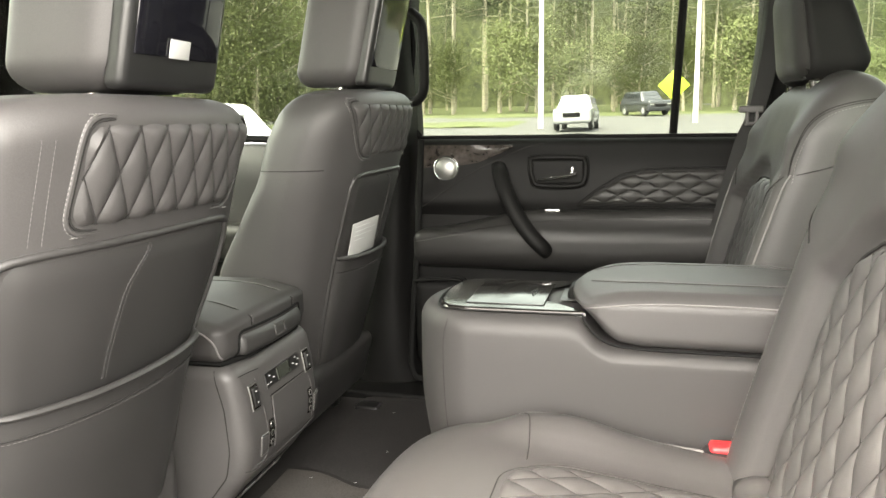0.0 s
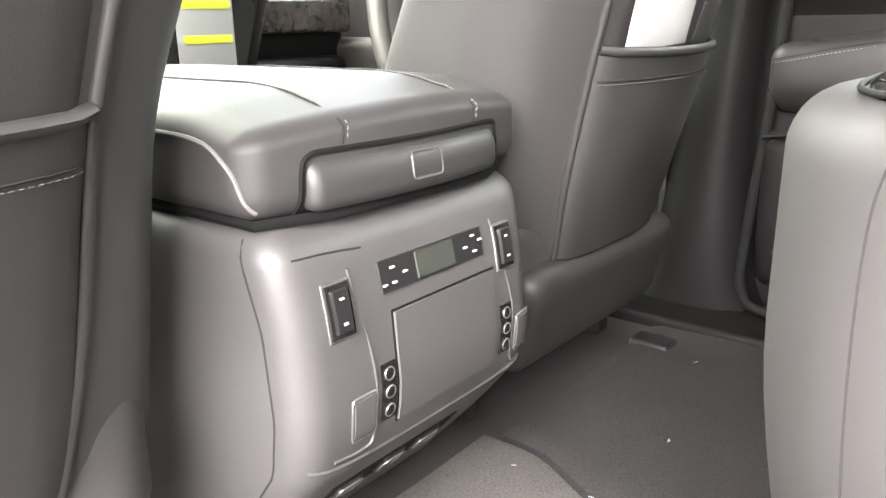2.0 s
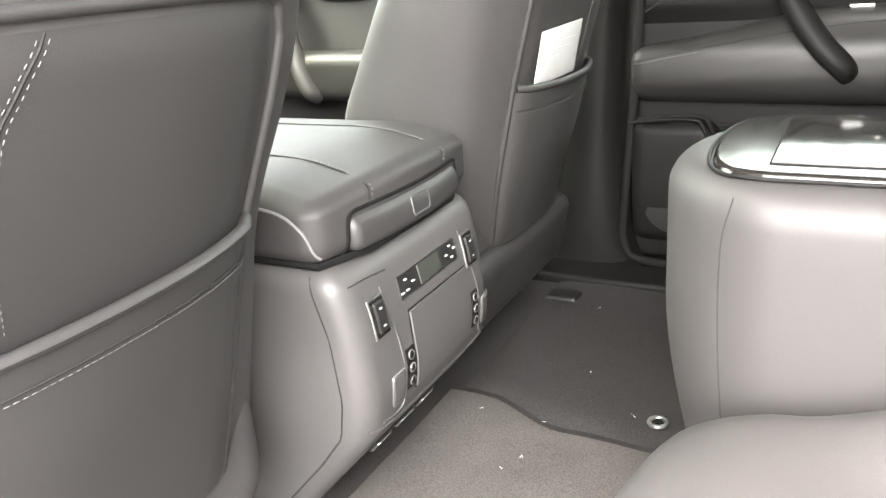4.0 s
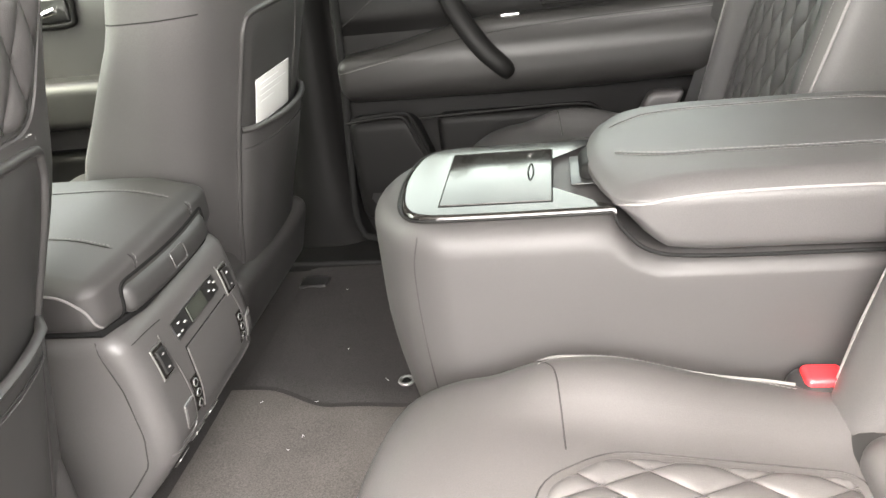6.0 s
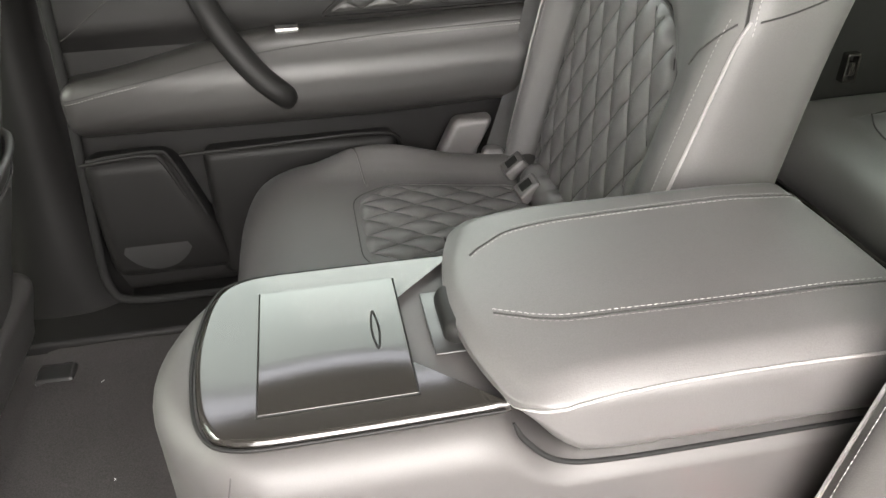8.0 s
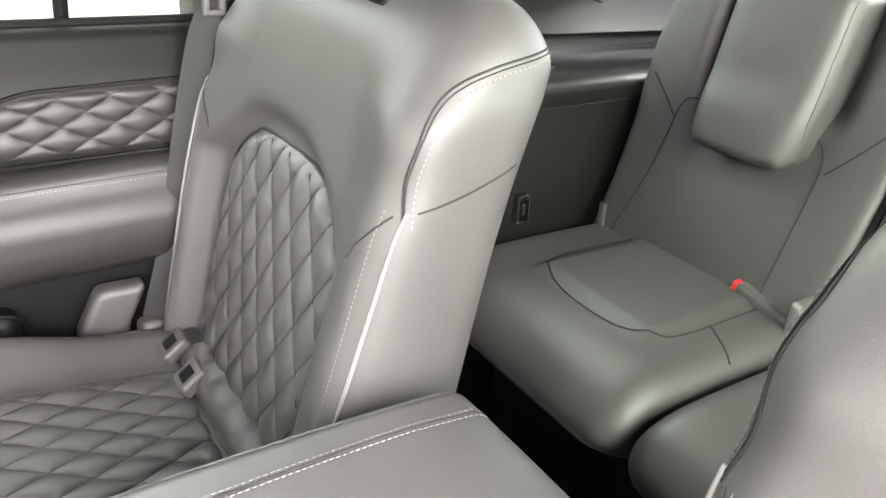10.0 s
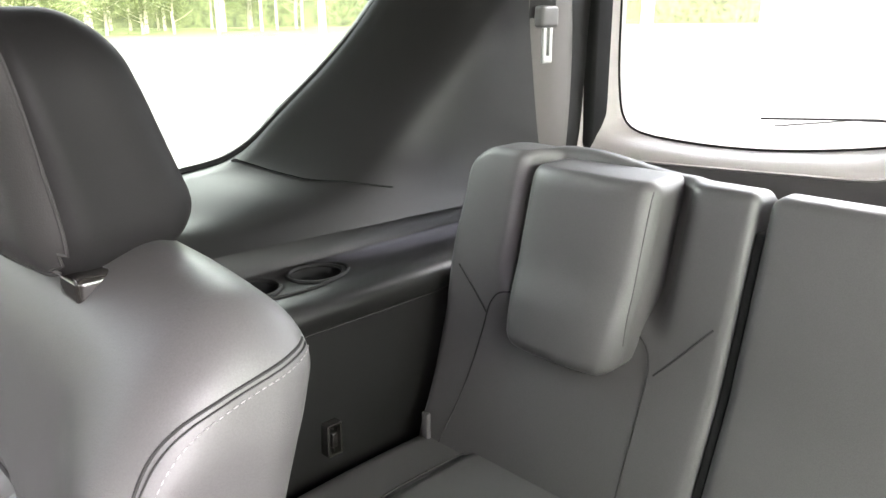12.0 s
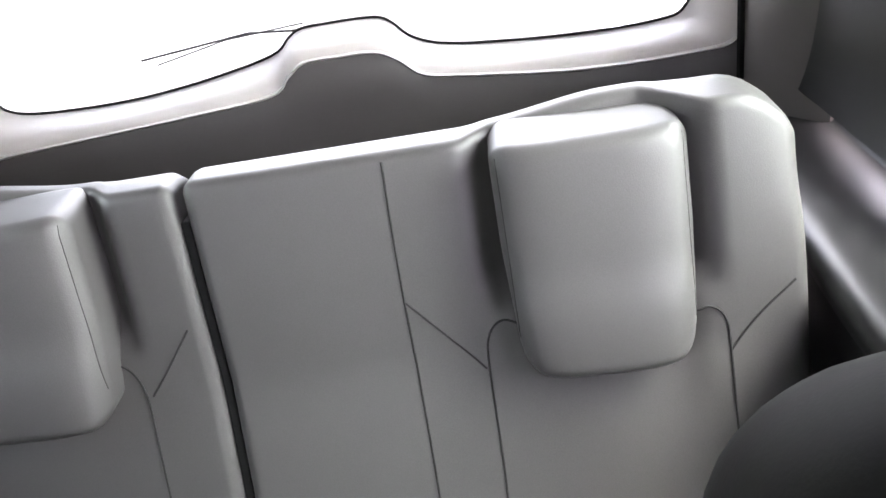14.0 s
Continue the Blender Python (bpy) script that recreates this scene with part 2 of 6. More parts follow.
def tube(pts, r, sides=8, closed=False, flat=1.0):
    """Round bar along a line; r: one radius, or one for each point."""
    p = np.asarray(pts, float)
    n = len(p)
    rs = np.broadcast_to(np.asarray(r, float), (n,))
    vs, fs = [], []
    up = None
    for i in range(n):
        d = p[(i + 1) % n] - p[i - 1] if closed else p[min(i + 1, n - 1)] - p[max(i - 1, 0)]
        d = d / (np.linalg.norm(d) + 1e-12)
        if up is None:
            up = np.array([0, 0, 1.0]) if abs(d[2]) < 0.9 else np.array([1.0, 0, 0])
        side = np.cross(d, up)
        side /= np.linalg.norm(side) + 1e-12
        up = np.cross(side, d)
        for k in range(sides):
            a = 2 * math.pi * k / sides
            vs.append(p[i] + rs[i] * (math.cos(a) * side + flat * math.sin(a) * up))
    for i in range(n if closed else n - 1):
        for k in range(sides):
            j = (i + 1) % n
            fs.append((i * sides + k, i * sides + (k + 1) % sides, j * sides + (k + 1) % sides, j * sides + k))
    if not closed:
        fs.append(tuple(range(sides - 1, -1, -1)))
        fs.append(tuple((n - 1) * sides + k for k in range(sides)))
    return np.array(vs), fs


def tree_of(vf):
    return BVHTree.FromPolygons([Vector(p) for p in vf[0]], [tuple(q) for q in vf[1]])


def drape(pts, bvh, way, lift=0.0, reach=0.4):
    """Lays points on a surface along a direction; lift: metres above it."""
    w = Vector(way).normalized()
    out = []
    for p in pts:
        q = Vector(p)
        hit = bvh.ray_cast(q - w * reach, w, 2 * reach)
        if hit[0] is None:
            near = bvh.find_nearest(q)
            hit = near
        n = hit[1] if hit[1].dot(w) < 0 else -hit[1]
        out.append(tuple(hit[0] + n * lift))
    return np.array(out)


def stitches(pts, length=0.0038, gap=0.0022, r=0.00055):
    """Row of short threads along a line."""
    p = np.asarray(pts, float)
    seg = np.linalg.norm(np.diff(p, axis=0), axis=1)
    s = np.concatenate([[0], np.cumsum(seg)])
    out, x = [], 0.0
    while x + length < s[-1]:
        a = np.array([np.interp(x, s, p[:, k]) for k in range(3)])
        b = np.array([np.interp(x + length, s, p[:, k]) for k in range(3)])
        out.append(tube([a, (a + b) / 2 , b], [r * 0.6, r, r * 0.6], 4))
        x += length + gap
    return join(*out)


def edge_distance(poly, p):
    """Signed distances of points to a closed outline (positive inside), and the nearest points on it."""
    a = np.asarray(poly, float)
    b = np.roll(a, -1, axis=0)
    p = np.asarray(p, float)
    d = b - a
    t = np.clip(((p[:, None, :] - a) * d).sum(2) / np.maximum((d * d).sum(1), 1e-12), 0, 1)
    near = a + t[:, :, None] * d
    gap = np.linalg.norm(p[:, None, :] - near, axis=2)
    k = gap.argmin(1)
    cross = (a[:, 1] > p[:, 1:2]) != (b[:, 1] > p[:, 1:2])
    xs = a[:, 0] + (p[:, 1:2] - a[:, 1]) * d[:, 0] / np.where(np.abs(d[:, 1]) < 1e-12, 1e-12, d[:, 1])
    within = (cross & (p[:, 0:1] < xs)).sum(1) % 2 == 1
    i = np.arange(len(p))
    return np.where(within, gap[i, k], -gap[i, k]), near[i, k]


def on_surface(bvh, way, centre, frame_u, frame_v):
    """Gives place(u, v, lift): points laid on a surface from a flat drawing."""
    c0, fu, fv, w = np.array(centre, float), np.array(frame_u, float), np.array(frame_v, float), Vector(way).normalized()

    def place(u, v, lift):
        p = Vector(c0 + fu * u + fv * v)
        hit = bvh.ray_cast(p - w * 0.4, w, 0.8)
        if hit[0] is None:
            hit = bvh.find_nearest(p)
        n = hit[1] if hit[1].dot(w) < 0 else -hit[1]
        return tuple(hit[0] + n * lift)
    return place


def quilt(poly, cell, place, puff=0.008, sink=0.005, soft=0.012):
    """Padded diamonds inside a closed outline: each diamond is a domed patch, sewn down along its edges."""
    lo, hi = np.min(poly, axis=0), np.max(poly, axis=0)
    st = (0.0, 0.06, 0.16, 0.32, 0.5, 0.68, 0.84, 0.94, 1.0)
    corners = [(u / cell[0] + v / cell[1], u / cell[0] - v / cell[1]) for u in (lo[0], hi[0]) for v in (lo[1], hi[1])]
    r = [range(math.floor(min(c[k] for c in corners)), math.ceil(max(c[k] for c in corners))) for k in (0, 1)]
    vs, fs, m = [], [], len(st)
    for i in r[0]:
        for j in r[1]:
            uv = np.array([(cell[0] * (i + a + j + b) / 2, cell[1] * (i + a - j - b) / 2) for a in st for b in st])
            d, near = edge_distance(poly, uv)
            if d.max() <= 0:
                continue
            k0 = len(vs)
            for q, (a, b) in enumerate((a, b) for a in st for b in st):
                u, v = uv[q] if d[q] > 0 else near[q]
                e = float(ease(d[q] / soft))
                dome = (math.sin(math.pi * a) * math.sin(math.pi * b)) ** 0.55 if 0 < a < 1 and 0 < b < 1 else 0.0
                vs.append(place(u, v, e * (0.0012 + puff * dome) - (1 - e) * sink))
            for a in range(m - 1):
                for b in range(m - 1):
                    q = (a * m + b, a * m + b + 1, (a + 1) * m + b + 1, (a + 1) * m + b)
                    if max(d[x] for x in q) > 0:
                        fs.append(tuple(k0 + x for x in q))
    return np.array(vs), fs


def quilt_seams(poly, cell, place, r=0.0008, lift=0.0012, inset=0.006):
    """Thread lines in the valleys between the diamonds of a quilt."""
    lo, hi = np.min(poly, axis=0), np.max(poly, axis=0)
    reach = int(max(np.abs(lo[0]), np.abs(hi[0])) / cell[0] + max(np.abs(lo[1]), np.abs(hi[1])) / cell[1]) + 2
    vv = np.linspace(lo[1], hi[1], 60)
    out = []
    for sign in (1, -1):
        for k in range(-reach, reach + 1):
            uv = np.stack([cell[0] * (k - sign * vv / cell[1]), vv], 1)
            d, _ = edge_distance(poly, uv)
            run = []
            for q in range(len(vv) + 1):
                if q < len(vv) and d[q] > inset:
                    run.append(place(uv[q][0], uv[q][1], lift))
                else:
                    if len(run) > 2:
                        out.append(tube(run, r, 4))
                    run = []
    return join(*out)


def round_outline(pts, r, n=5):
    """Closed outline with rounded corners."""
    p = [np.array(q, float) for q in pts]
    out = []
    for i in range(len(p)):
        a, b, c = p[i - 1], p[i], p[(i + 1) % len(p)]
        u, w = (a - b) / np.linalg.norm(a - b), (c - b) / np.linalg.norm(c - b)
        k = min(r, 0.45 * np.linalg.norm(a - b), 0.45 * np.linalg.norm(c - b))
        for t in np.linspace(0, 1, n + 1):
            out.append((1 - t) ** 2 * (b + u * k) + 2 * t * (1 - t) * b + t * t * (b + w * k))
    return np.array(out)


def disc(c, r, depth, axis, sides=24, bevel=0.15):
    """Short cylinder with a bevelled front, facing along axis."""
    z = Vector(axis).normalized()
    m = z.to_track_quat("Z", "Y").to_matrix()
    prof = [(0, depth), (r * (1 - bevel), depth), (r, depth * 0.6), (r, 0), (0, 0)]
    vs, fs = [], []
    for k in range(sides):
        a = 2 * math.pi * k / sides
        for q, d in prof:
            vs.append(tuple(Vector(c) + m @ Vector((q * math.cos(a), q * math.sin(a), d))))
    n = len(prof)
    for k in range(sides):
        for i in range(n - 1):
            j = (k + 1) % sides
            fs.append((k * n + i, j * n + i, j * n + i + 1, k * n + i + 1))
    return np.array(vs), fs


def ease(x):
    x = np.clip(x, 0, 1)
    return x * x * (3 - 2 * x)


# ---------------------------------------------------------------- cabin shell
def structure(name, vf, mat, label, category):
    return tagged(part(name, vf, mat), label, category, kind="structure")


structure("floor", rbox((-1.75, -0.98, -0.06), (1.80, 0.98, 0.0), 0.01, (40, 24, 1)), CARPET, "dark grey loop-pile carpet on the cabin floor", "floor")
structure("ceiling", rbox((-1.3, -0.78, 1.34), (1.72, 0.78, 1.38), 0.02, (12, 8, 1)), HEADLINER, "dark cloth headliner over the cabin", "ceiling")
roof = structure("roof", rbox((-1.35, -0.84, 1.385), (1.86, 0.84, 1.42), 0.015, (8, 6, 1)), PAINT, "painted metal roof panel of the car", "roof")


def lerp_rows(rows, n):
    """Grid between given lines (each a list of points with the same count), smoothed across."""
    rows = [np.asarray(r, float) for r in rows]
    cols = [smooth_line([r[i] for r in rows], n) for i in range(len(rows[0]))]
    return np.array(cols).transpose(1, 0, 2)


# rear door, right side: the outline of the trim in height and depth, swept along the door
def door_right():
    d = thing("door_1", "black leather-trimmed rear door with a quilted insert", "door", (0.1, 0.95, 0.0), kind="structure")
    xs = np.linspace(-0.355, 0.60, 44)

    def sill(x):
        return 0.765 + 0.0 * x
    rows = []
    for x in xs:
        front = ease((0.0 - x) / 0.34)
        prof = [(0.99, sill(x)), (0.945, sill(x) + 0.004), (0.925, sill(x) - 0.006), (0.915, 0.735), (0.90, 0.69),
                (0.893, 0.64), (0.89 - 0.012 * front, 0.585), (0.90, 0.545), (0.90, 0.50), (0.90, 0.10), (0.91, 0.02), (0.99, 0.02)]
        rows.append([(x, y, z) for y, z in smooth_line([(a, b, 0) for a, b in prof], 4)[:, :2]])
    trim = hang(part("trim_panel", sheet(rows, (0, 0.05, 0)), SOFT), d)
    # armrest pad that swells along the door
    def arm(v):
        x = v[:, 0]
        f = ease((0.06 - x) / 0.42)
        v[:, 2] += -0.065 * f * ease((v[:, 2] - 0.40) / 0.1) + 0.01 * ease((x - 0.2) / 0.3)
        v[:, 1] += 0.012 * f + 0.03 * ease((v[:, 2] - 0.495) / 0.05) + 0.035 * ease((0.44 - v[:, 2]) / 0.06)
        return v
    a = rbox((-0.352, 0.815, 0.385), (0.585, 0.915, 0.566), 0.028, (30, 4, 6), bend=arm)
    pad = hang(part("armrest", a, DOOR_LEATHER, label="padded black leather armrest"), d)
    bv = tree_of(a)
    line = drape(smooth_line([(-0.35, 0.8, 0.474), (-0.2, 0.8, 0.502), (0.0, 0.8, 0.532), (0.25, 0.8, 0.548), (0.58, 0.8, 0.557)], 14), bv, (0, 1, 0), 0.0005)
    hang(part("armrest_seam", tube(line, 0.0010, 5), SEAM), d)
    hang(part("armrest_stitching", stitches(line + np.array([0, -0.001, -0.006]), r=0.0008), PIPING), d)
    # upper pad seam, from the front up to the grab handle
    bt = tree_of(sheet(rows))
    line = drape(smooth_line([(-0.362, 0.8, 0.552), (-0.306, 0.8, 0.586), (-0.184, 0.8, 0.669), (-0.04, 0.8, 0.738), (0.03, 0.8, 0.755)], 12), bt, (0, 1, 0), 0.001)
    hang(part("pad_seam", tube(line, 0.0014, 5), SEAM), d)
    # quilted insert with sloping front end
    poly = round_outline([(-0.233, -0.05), (-0.17, -0.003), (-0.106, 0.036), (-0.04, 0.053), (0.22, 0.060), (0.22, -0.047)], 0.02)
    place = on_surface(bt, (0, 1, 0), (0.36, 0.8, 0.628), (1, 0, 0), (0, 0, 1.0))
    hang(part("quilted_insert", quilt(poly, (0.078, 0.043), place, puff=0.0042, sink=0.003), DOOR_LEATHER, label="diamond-quilted black leather insert"), d)
    hang(part("insert_seam", quilt_seams(poly, (0.078, 0.043), place, 0.0007), SEAM), d)
    ring = [place(u * 1.015, v * 1.05, 0.003) for u, v in poly]
    hang(part("insert_piping", tube(ring, 0.0032, 6, closed=True), SOFT), d)
    # inner handle
    bez = [(0.02 , 0.635), (0.125, 0.635), (0.15, 0.655), (0.15, 0.70), (0.13, 0.713), (0.01, 0.713), (-0.005, 0.70), (0.0, 0.66)]
    ring = smooth_line([(x, 0.888, z) for x, z in bez], 5, closed=True)
    hang(part("handle_bezel", tube(drape(ring, bt, (0, 1, 0), 0.002), 0.008, 8, closed=True), SOFT, label="black handle surround"), d)
    hang(part("handle_cup", rbox((0.0, 0.889, 0.640), (0.147, 0.901, 0.708), 0.01, (6, 1, 4)), SOFT), d)
    inner = np.array([(0.0735 + (x - 0.0735) * 0.88, y, 0.674 + (z - 0.674) * 0.78) for x, y, z in ring])
    hang(part("cup_gap", tube(drape(inner, bt, (0, 1, 0), 0.001), 0.0028, 6, closed=True), BLACK), d)
    outer = np.array([(0.0735 + (x - 0.0735) * 1.11, y, 0.674 + (z - 0.674) * 1.2) for x, y, z in ring])
    hang(part("bezel_gap", tube(drape(outer, bt, (0, 1, 0), 0.0), 0.0026, 6, closed=True), BLACK), d)
    lever = join(tube(smooth_line([(0.018, 0.876, 0.653), (0.06, 0.87, 0.657), (0.10, 0.868, 0.663), (0.128, 0.872, 0.67)], 6), [0.0045] * 12 + [0.007] * 7, 8, flat=0.7),
                 rbox((0.110, 0.866, 0.672), (0.122, 0.892, 0.692), 0.005, (2, 2, 3)))
    hang(part("handle_lever", lever, CHROME, label="satin chrome door lever"), d)
    # grab handle
    g = smooth_line([(-0.10, 0.892, 0.69), (-0.09, 0.858, 0.675), (-0.075, 0.835, 0.635), (-0.045, 0.815, 0.575), (0.0, 0.80, 0.51), (0.04, 0.80, 0.468), (0.052, 0.82, 0.45)], 7)
    n = len(g)
    hang(part("grab_handle", tube(g, [0.021 + 0.003 * math.sin(math.pi * i / (n - 1)) for i in range(n)], 14, flat=0.8), SOFT, label="black padded pull handle"), d)
    # window switch on the armrest
    hang(part("window_switch", rbox((0.04, 0.852, 0.560), (0.085, 0.880, 0.571), 0.004, (3, 3, 1)), CHROME), d)
    # gloss trim with the tweeter
    tw = []
    for t in np.linspace(0, 1, 18):
        x = -0.345 + 0.285 * t
        lo = 0.615 + 0.128 * t ** 0.9
        tw.append([(x, 0.903 - 0.004 * math.sin(math.pi * s), lo + (0.752 - lo) * s) for s in np.linspace(0, 1, 7)])
    hang(part("veneer_trim", sheet(tw, (0, 0.012, 0)), WOOD, label="glossy dark veneer wedge"), d)
    hang(part("tweeter", disc((-0.262, 0.902, 0.682), 0.034, 0.014, (0, -1, 0)), ALU, label="round silver tweeter grille"), d)
    hang(part("tweeter_ring", tube([(-0.262 + 0.036 * math.cos(a), 0.898, 0.682 + 0.036 * math.sin(a)) for a in np.linspace(0, 2 * math.pi, 28, endpoint=False)], 0.004, 6, closed=True), CHROME), d)
    # lower pocket and speaker panel
    def pk(v):
        v[:, 1] += 0.02 * ease((0.2 - v[:, 2]) / 0.15)
        return v
    sp = rbox((-0.352, 0.835, 0.075), (-0.185, 0.915, 0.352), 0.03, (8, 3, 10), bend=pk)
    sp[0][:, 0] += np.where(sp[0][:, 0] > -0.27, (0.352 - sp[0][:, 2]) * 0.35, 0)
    hang(part("speaker_panel", sp, SOFT), d)
    rim = smooth_line([(-0.35, 0.838, 0.347), (-0.29, 0.834, 0.355), (-0.222, 0.834, 0.357), (-0.20, 0.836, 0.34), (-0.165, 0.842, 0.24), (-0.138, 0.855, 0.14), (-0.125, 0.87, 0.08)], 6)
    hang(part("panel_rim", tube(rim, 0.0042, 8), SOFT), d)
    hang(part("panel_gap", tube(rim + np.array([0.012, 0.004, 0.006]), 0.0045, 6), BLACK), d)
    hang(part("opening_seal", tube(smooth_line([(-0.33, 0.875, 0.77), (-0.345, 0.86, 0.44), (-0.366, 0.855, 0.16), (-0.36, 0.845, 0.065), (-0.31, 0.84, 0.035), (-0.1, 0.84, 0.032), (0.3, 0.84, 0.032), (0.58, 0.84, 0.032)], 8), 0.0095, 8), BLACK, label="black rubber door seal"), d)
    hang(part("speaker_grille", disc((-0.25, 0.85, 0.18), 0.075, 0.01, (0, -1, 0.1), 28), BUTTON), d)
    hang(part("map_pocket", rbox((-0.13, 0.85, 0.06), (0.25, 0.91, 0.345), 0.02, (10, 3, 8)), SOFT), d)
    hang(part("pocket_lip", tube(smooth_line([(-0.17, 0.85, 0.345), (0.0, 0.845, 0.352), (0.18, 0.845, 0.356), (0.245, 0.85, 0.345), (0.26, 0.862, 0.31), (0.255, 0.87, 0.25)], 7), 0.004, 8), SOFT), d)
    hang(part("sill_seal", tube([(-0.35, 0.955, 0.772), (0.1, 0.955, 0.772), (0.6, 0.955, 0.772)], 0.008, 8), BLACK), d)
    # outer skin, frame and glass
    hang(part("outer_skin", rbox((-0.36, 0.955, -0.05), (0.62, 1.0, 0.765), 0.01, (4, 1, 4)), PAINT), d)
    d.location.x -= 0.022
    return d


door = door_right()


def pane_frame(name, label, corners, bar, dy, mats=BLACK, glazing=GLASS):
    """Fixed or sliding window with a rubber surround."""
    w = thing(name, label, "window", tuple(np.mean(corners, axis=0)), kind="structure")
    loop = smooth_line(corners, 6, closed=True)
    hang(part("window_seal", tube(loop, bar, 6, closed=True), mats), w)
    v = np.concatenate([loop, loop + np.array(dy)])
    n = len(loop)
    f = [tuple(range(n)), tuple(range(2 * n - 1, n - 1, -1))] + [(i, (i + 1) % n, n + (i + 1) % n, n + i) for i in range(n)]
    hang(part("pane", (v, f), glazing, smooth=False), w)
    return w


w1 = pane_frame("window_1", "clear rear door window with a black divider", [(-0.38, 0.985, 0.77), (-0.39, 0.93, 1.05), (-0.36, 0.87, 1.29), (0.1, 0.86, 1.31), (0.58, 0.87, 1.29), (0.62, 0.93, 1.05), (0.62, 0.985, 0.77), (0.1, 0.985, 0.77)], 0.012, (0, 0.005, 0))
hang(part("divider_bar", tube([(0.37, 0.975, 0.76), (0.38, 0.925, 1.05), (0.39, 0.87, 1.31)], 0.016, 8, flat=0.7), BLACK), w1)


def pillar(name, s, label, pts, half, mat):
    """Trim post: a line of centre points and half widths, rounded towards the cabin."""
    rows = []
    for (x, y, z), w in zip(smooth_line(pts, 6), np.interp(np.linspace(0, 1, 6 * (len(pts) - 1) + 1), np.linspace(0, 1, len(half)), half)):
        rows.append([(x + w * u, s * (y + 0.05 * abs(u) ** 3), z) for u in np.linspace(-1, 1, 13)])
    return structure(name, sheet(rows, (0, s * 0.14, 0)), mat, label, "pillar")


for s, nm in ((1, "b_pillar_right"), (-1, "b_pillar_left")):
    pillar(nm, s, "black plastic pillar trim between the doors", [(-0.495, 0.83, -0.01), (-0.48, 0.83, 0.12), (-0.47, 0.84, 0.35), (-0.45, 0.86, 0.75), (-0.45, 0.82, 1.05), (-0.44, 0.74, 1.34)], [0.15, 0.1, 0.075, 0.06, 0.055, 0.06, 0.08], SOFT)
    if s > 0:
        g = tube(smooth_line([(-0.37, 0.84, 1.13), (-0.355, 0.815, 1.125), (-0.325, 0.80, 1.09), (-0.32, 0.80, 1.0), (-0.325, 0.815, 0.915), (-0.35, 0.835, 0.885), (-0.375, 0.85, 0.88)], 7), 0.0145, 12)
    else:
        g = tube(smooth_line([(-0.37, -0.76, 1.25), (-0.335, -0.715, 1.22), (-0.315, -0.695, 1.12), (-0.315, -0.70, 1.03), (-0.335, -0.71, 0.975), (-0.37, -0.745, 0.945), (-0.40, -0.80, 0.94)], 7), 0.02, 12)
    h = tagged(part("grab_handle", g, SOFT if s > 0 else HARD), "black plastic grab handle on the door pillar", "handle")
    # sill
    structure("sill_right" if s > 0 else "sill_left", rbox((-0.62, min(s * 0.74, s * 0.97), -0.02), (0.62, max(s * 0.74, s * 0.97), 0.022), 0.01, (16, 6, 1)), SOFT, "dark plastic door sill plate", "sill")


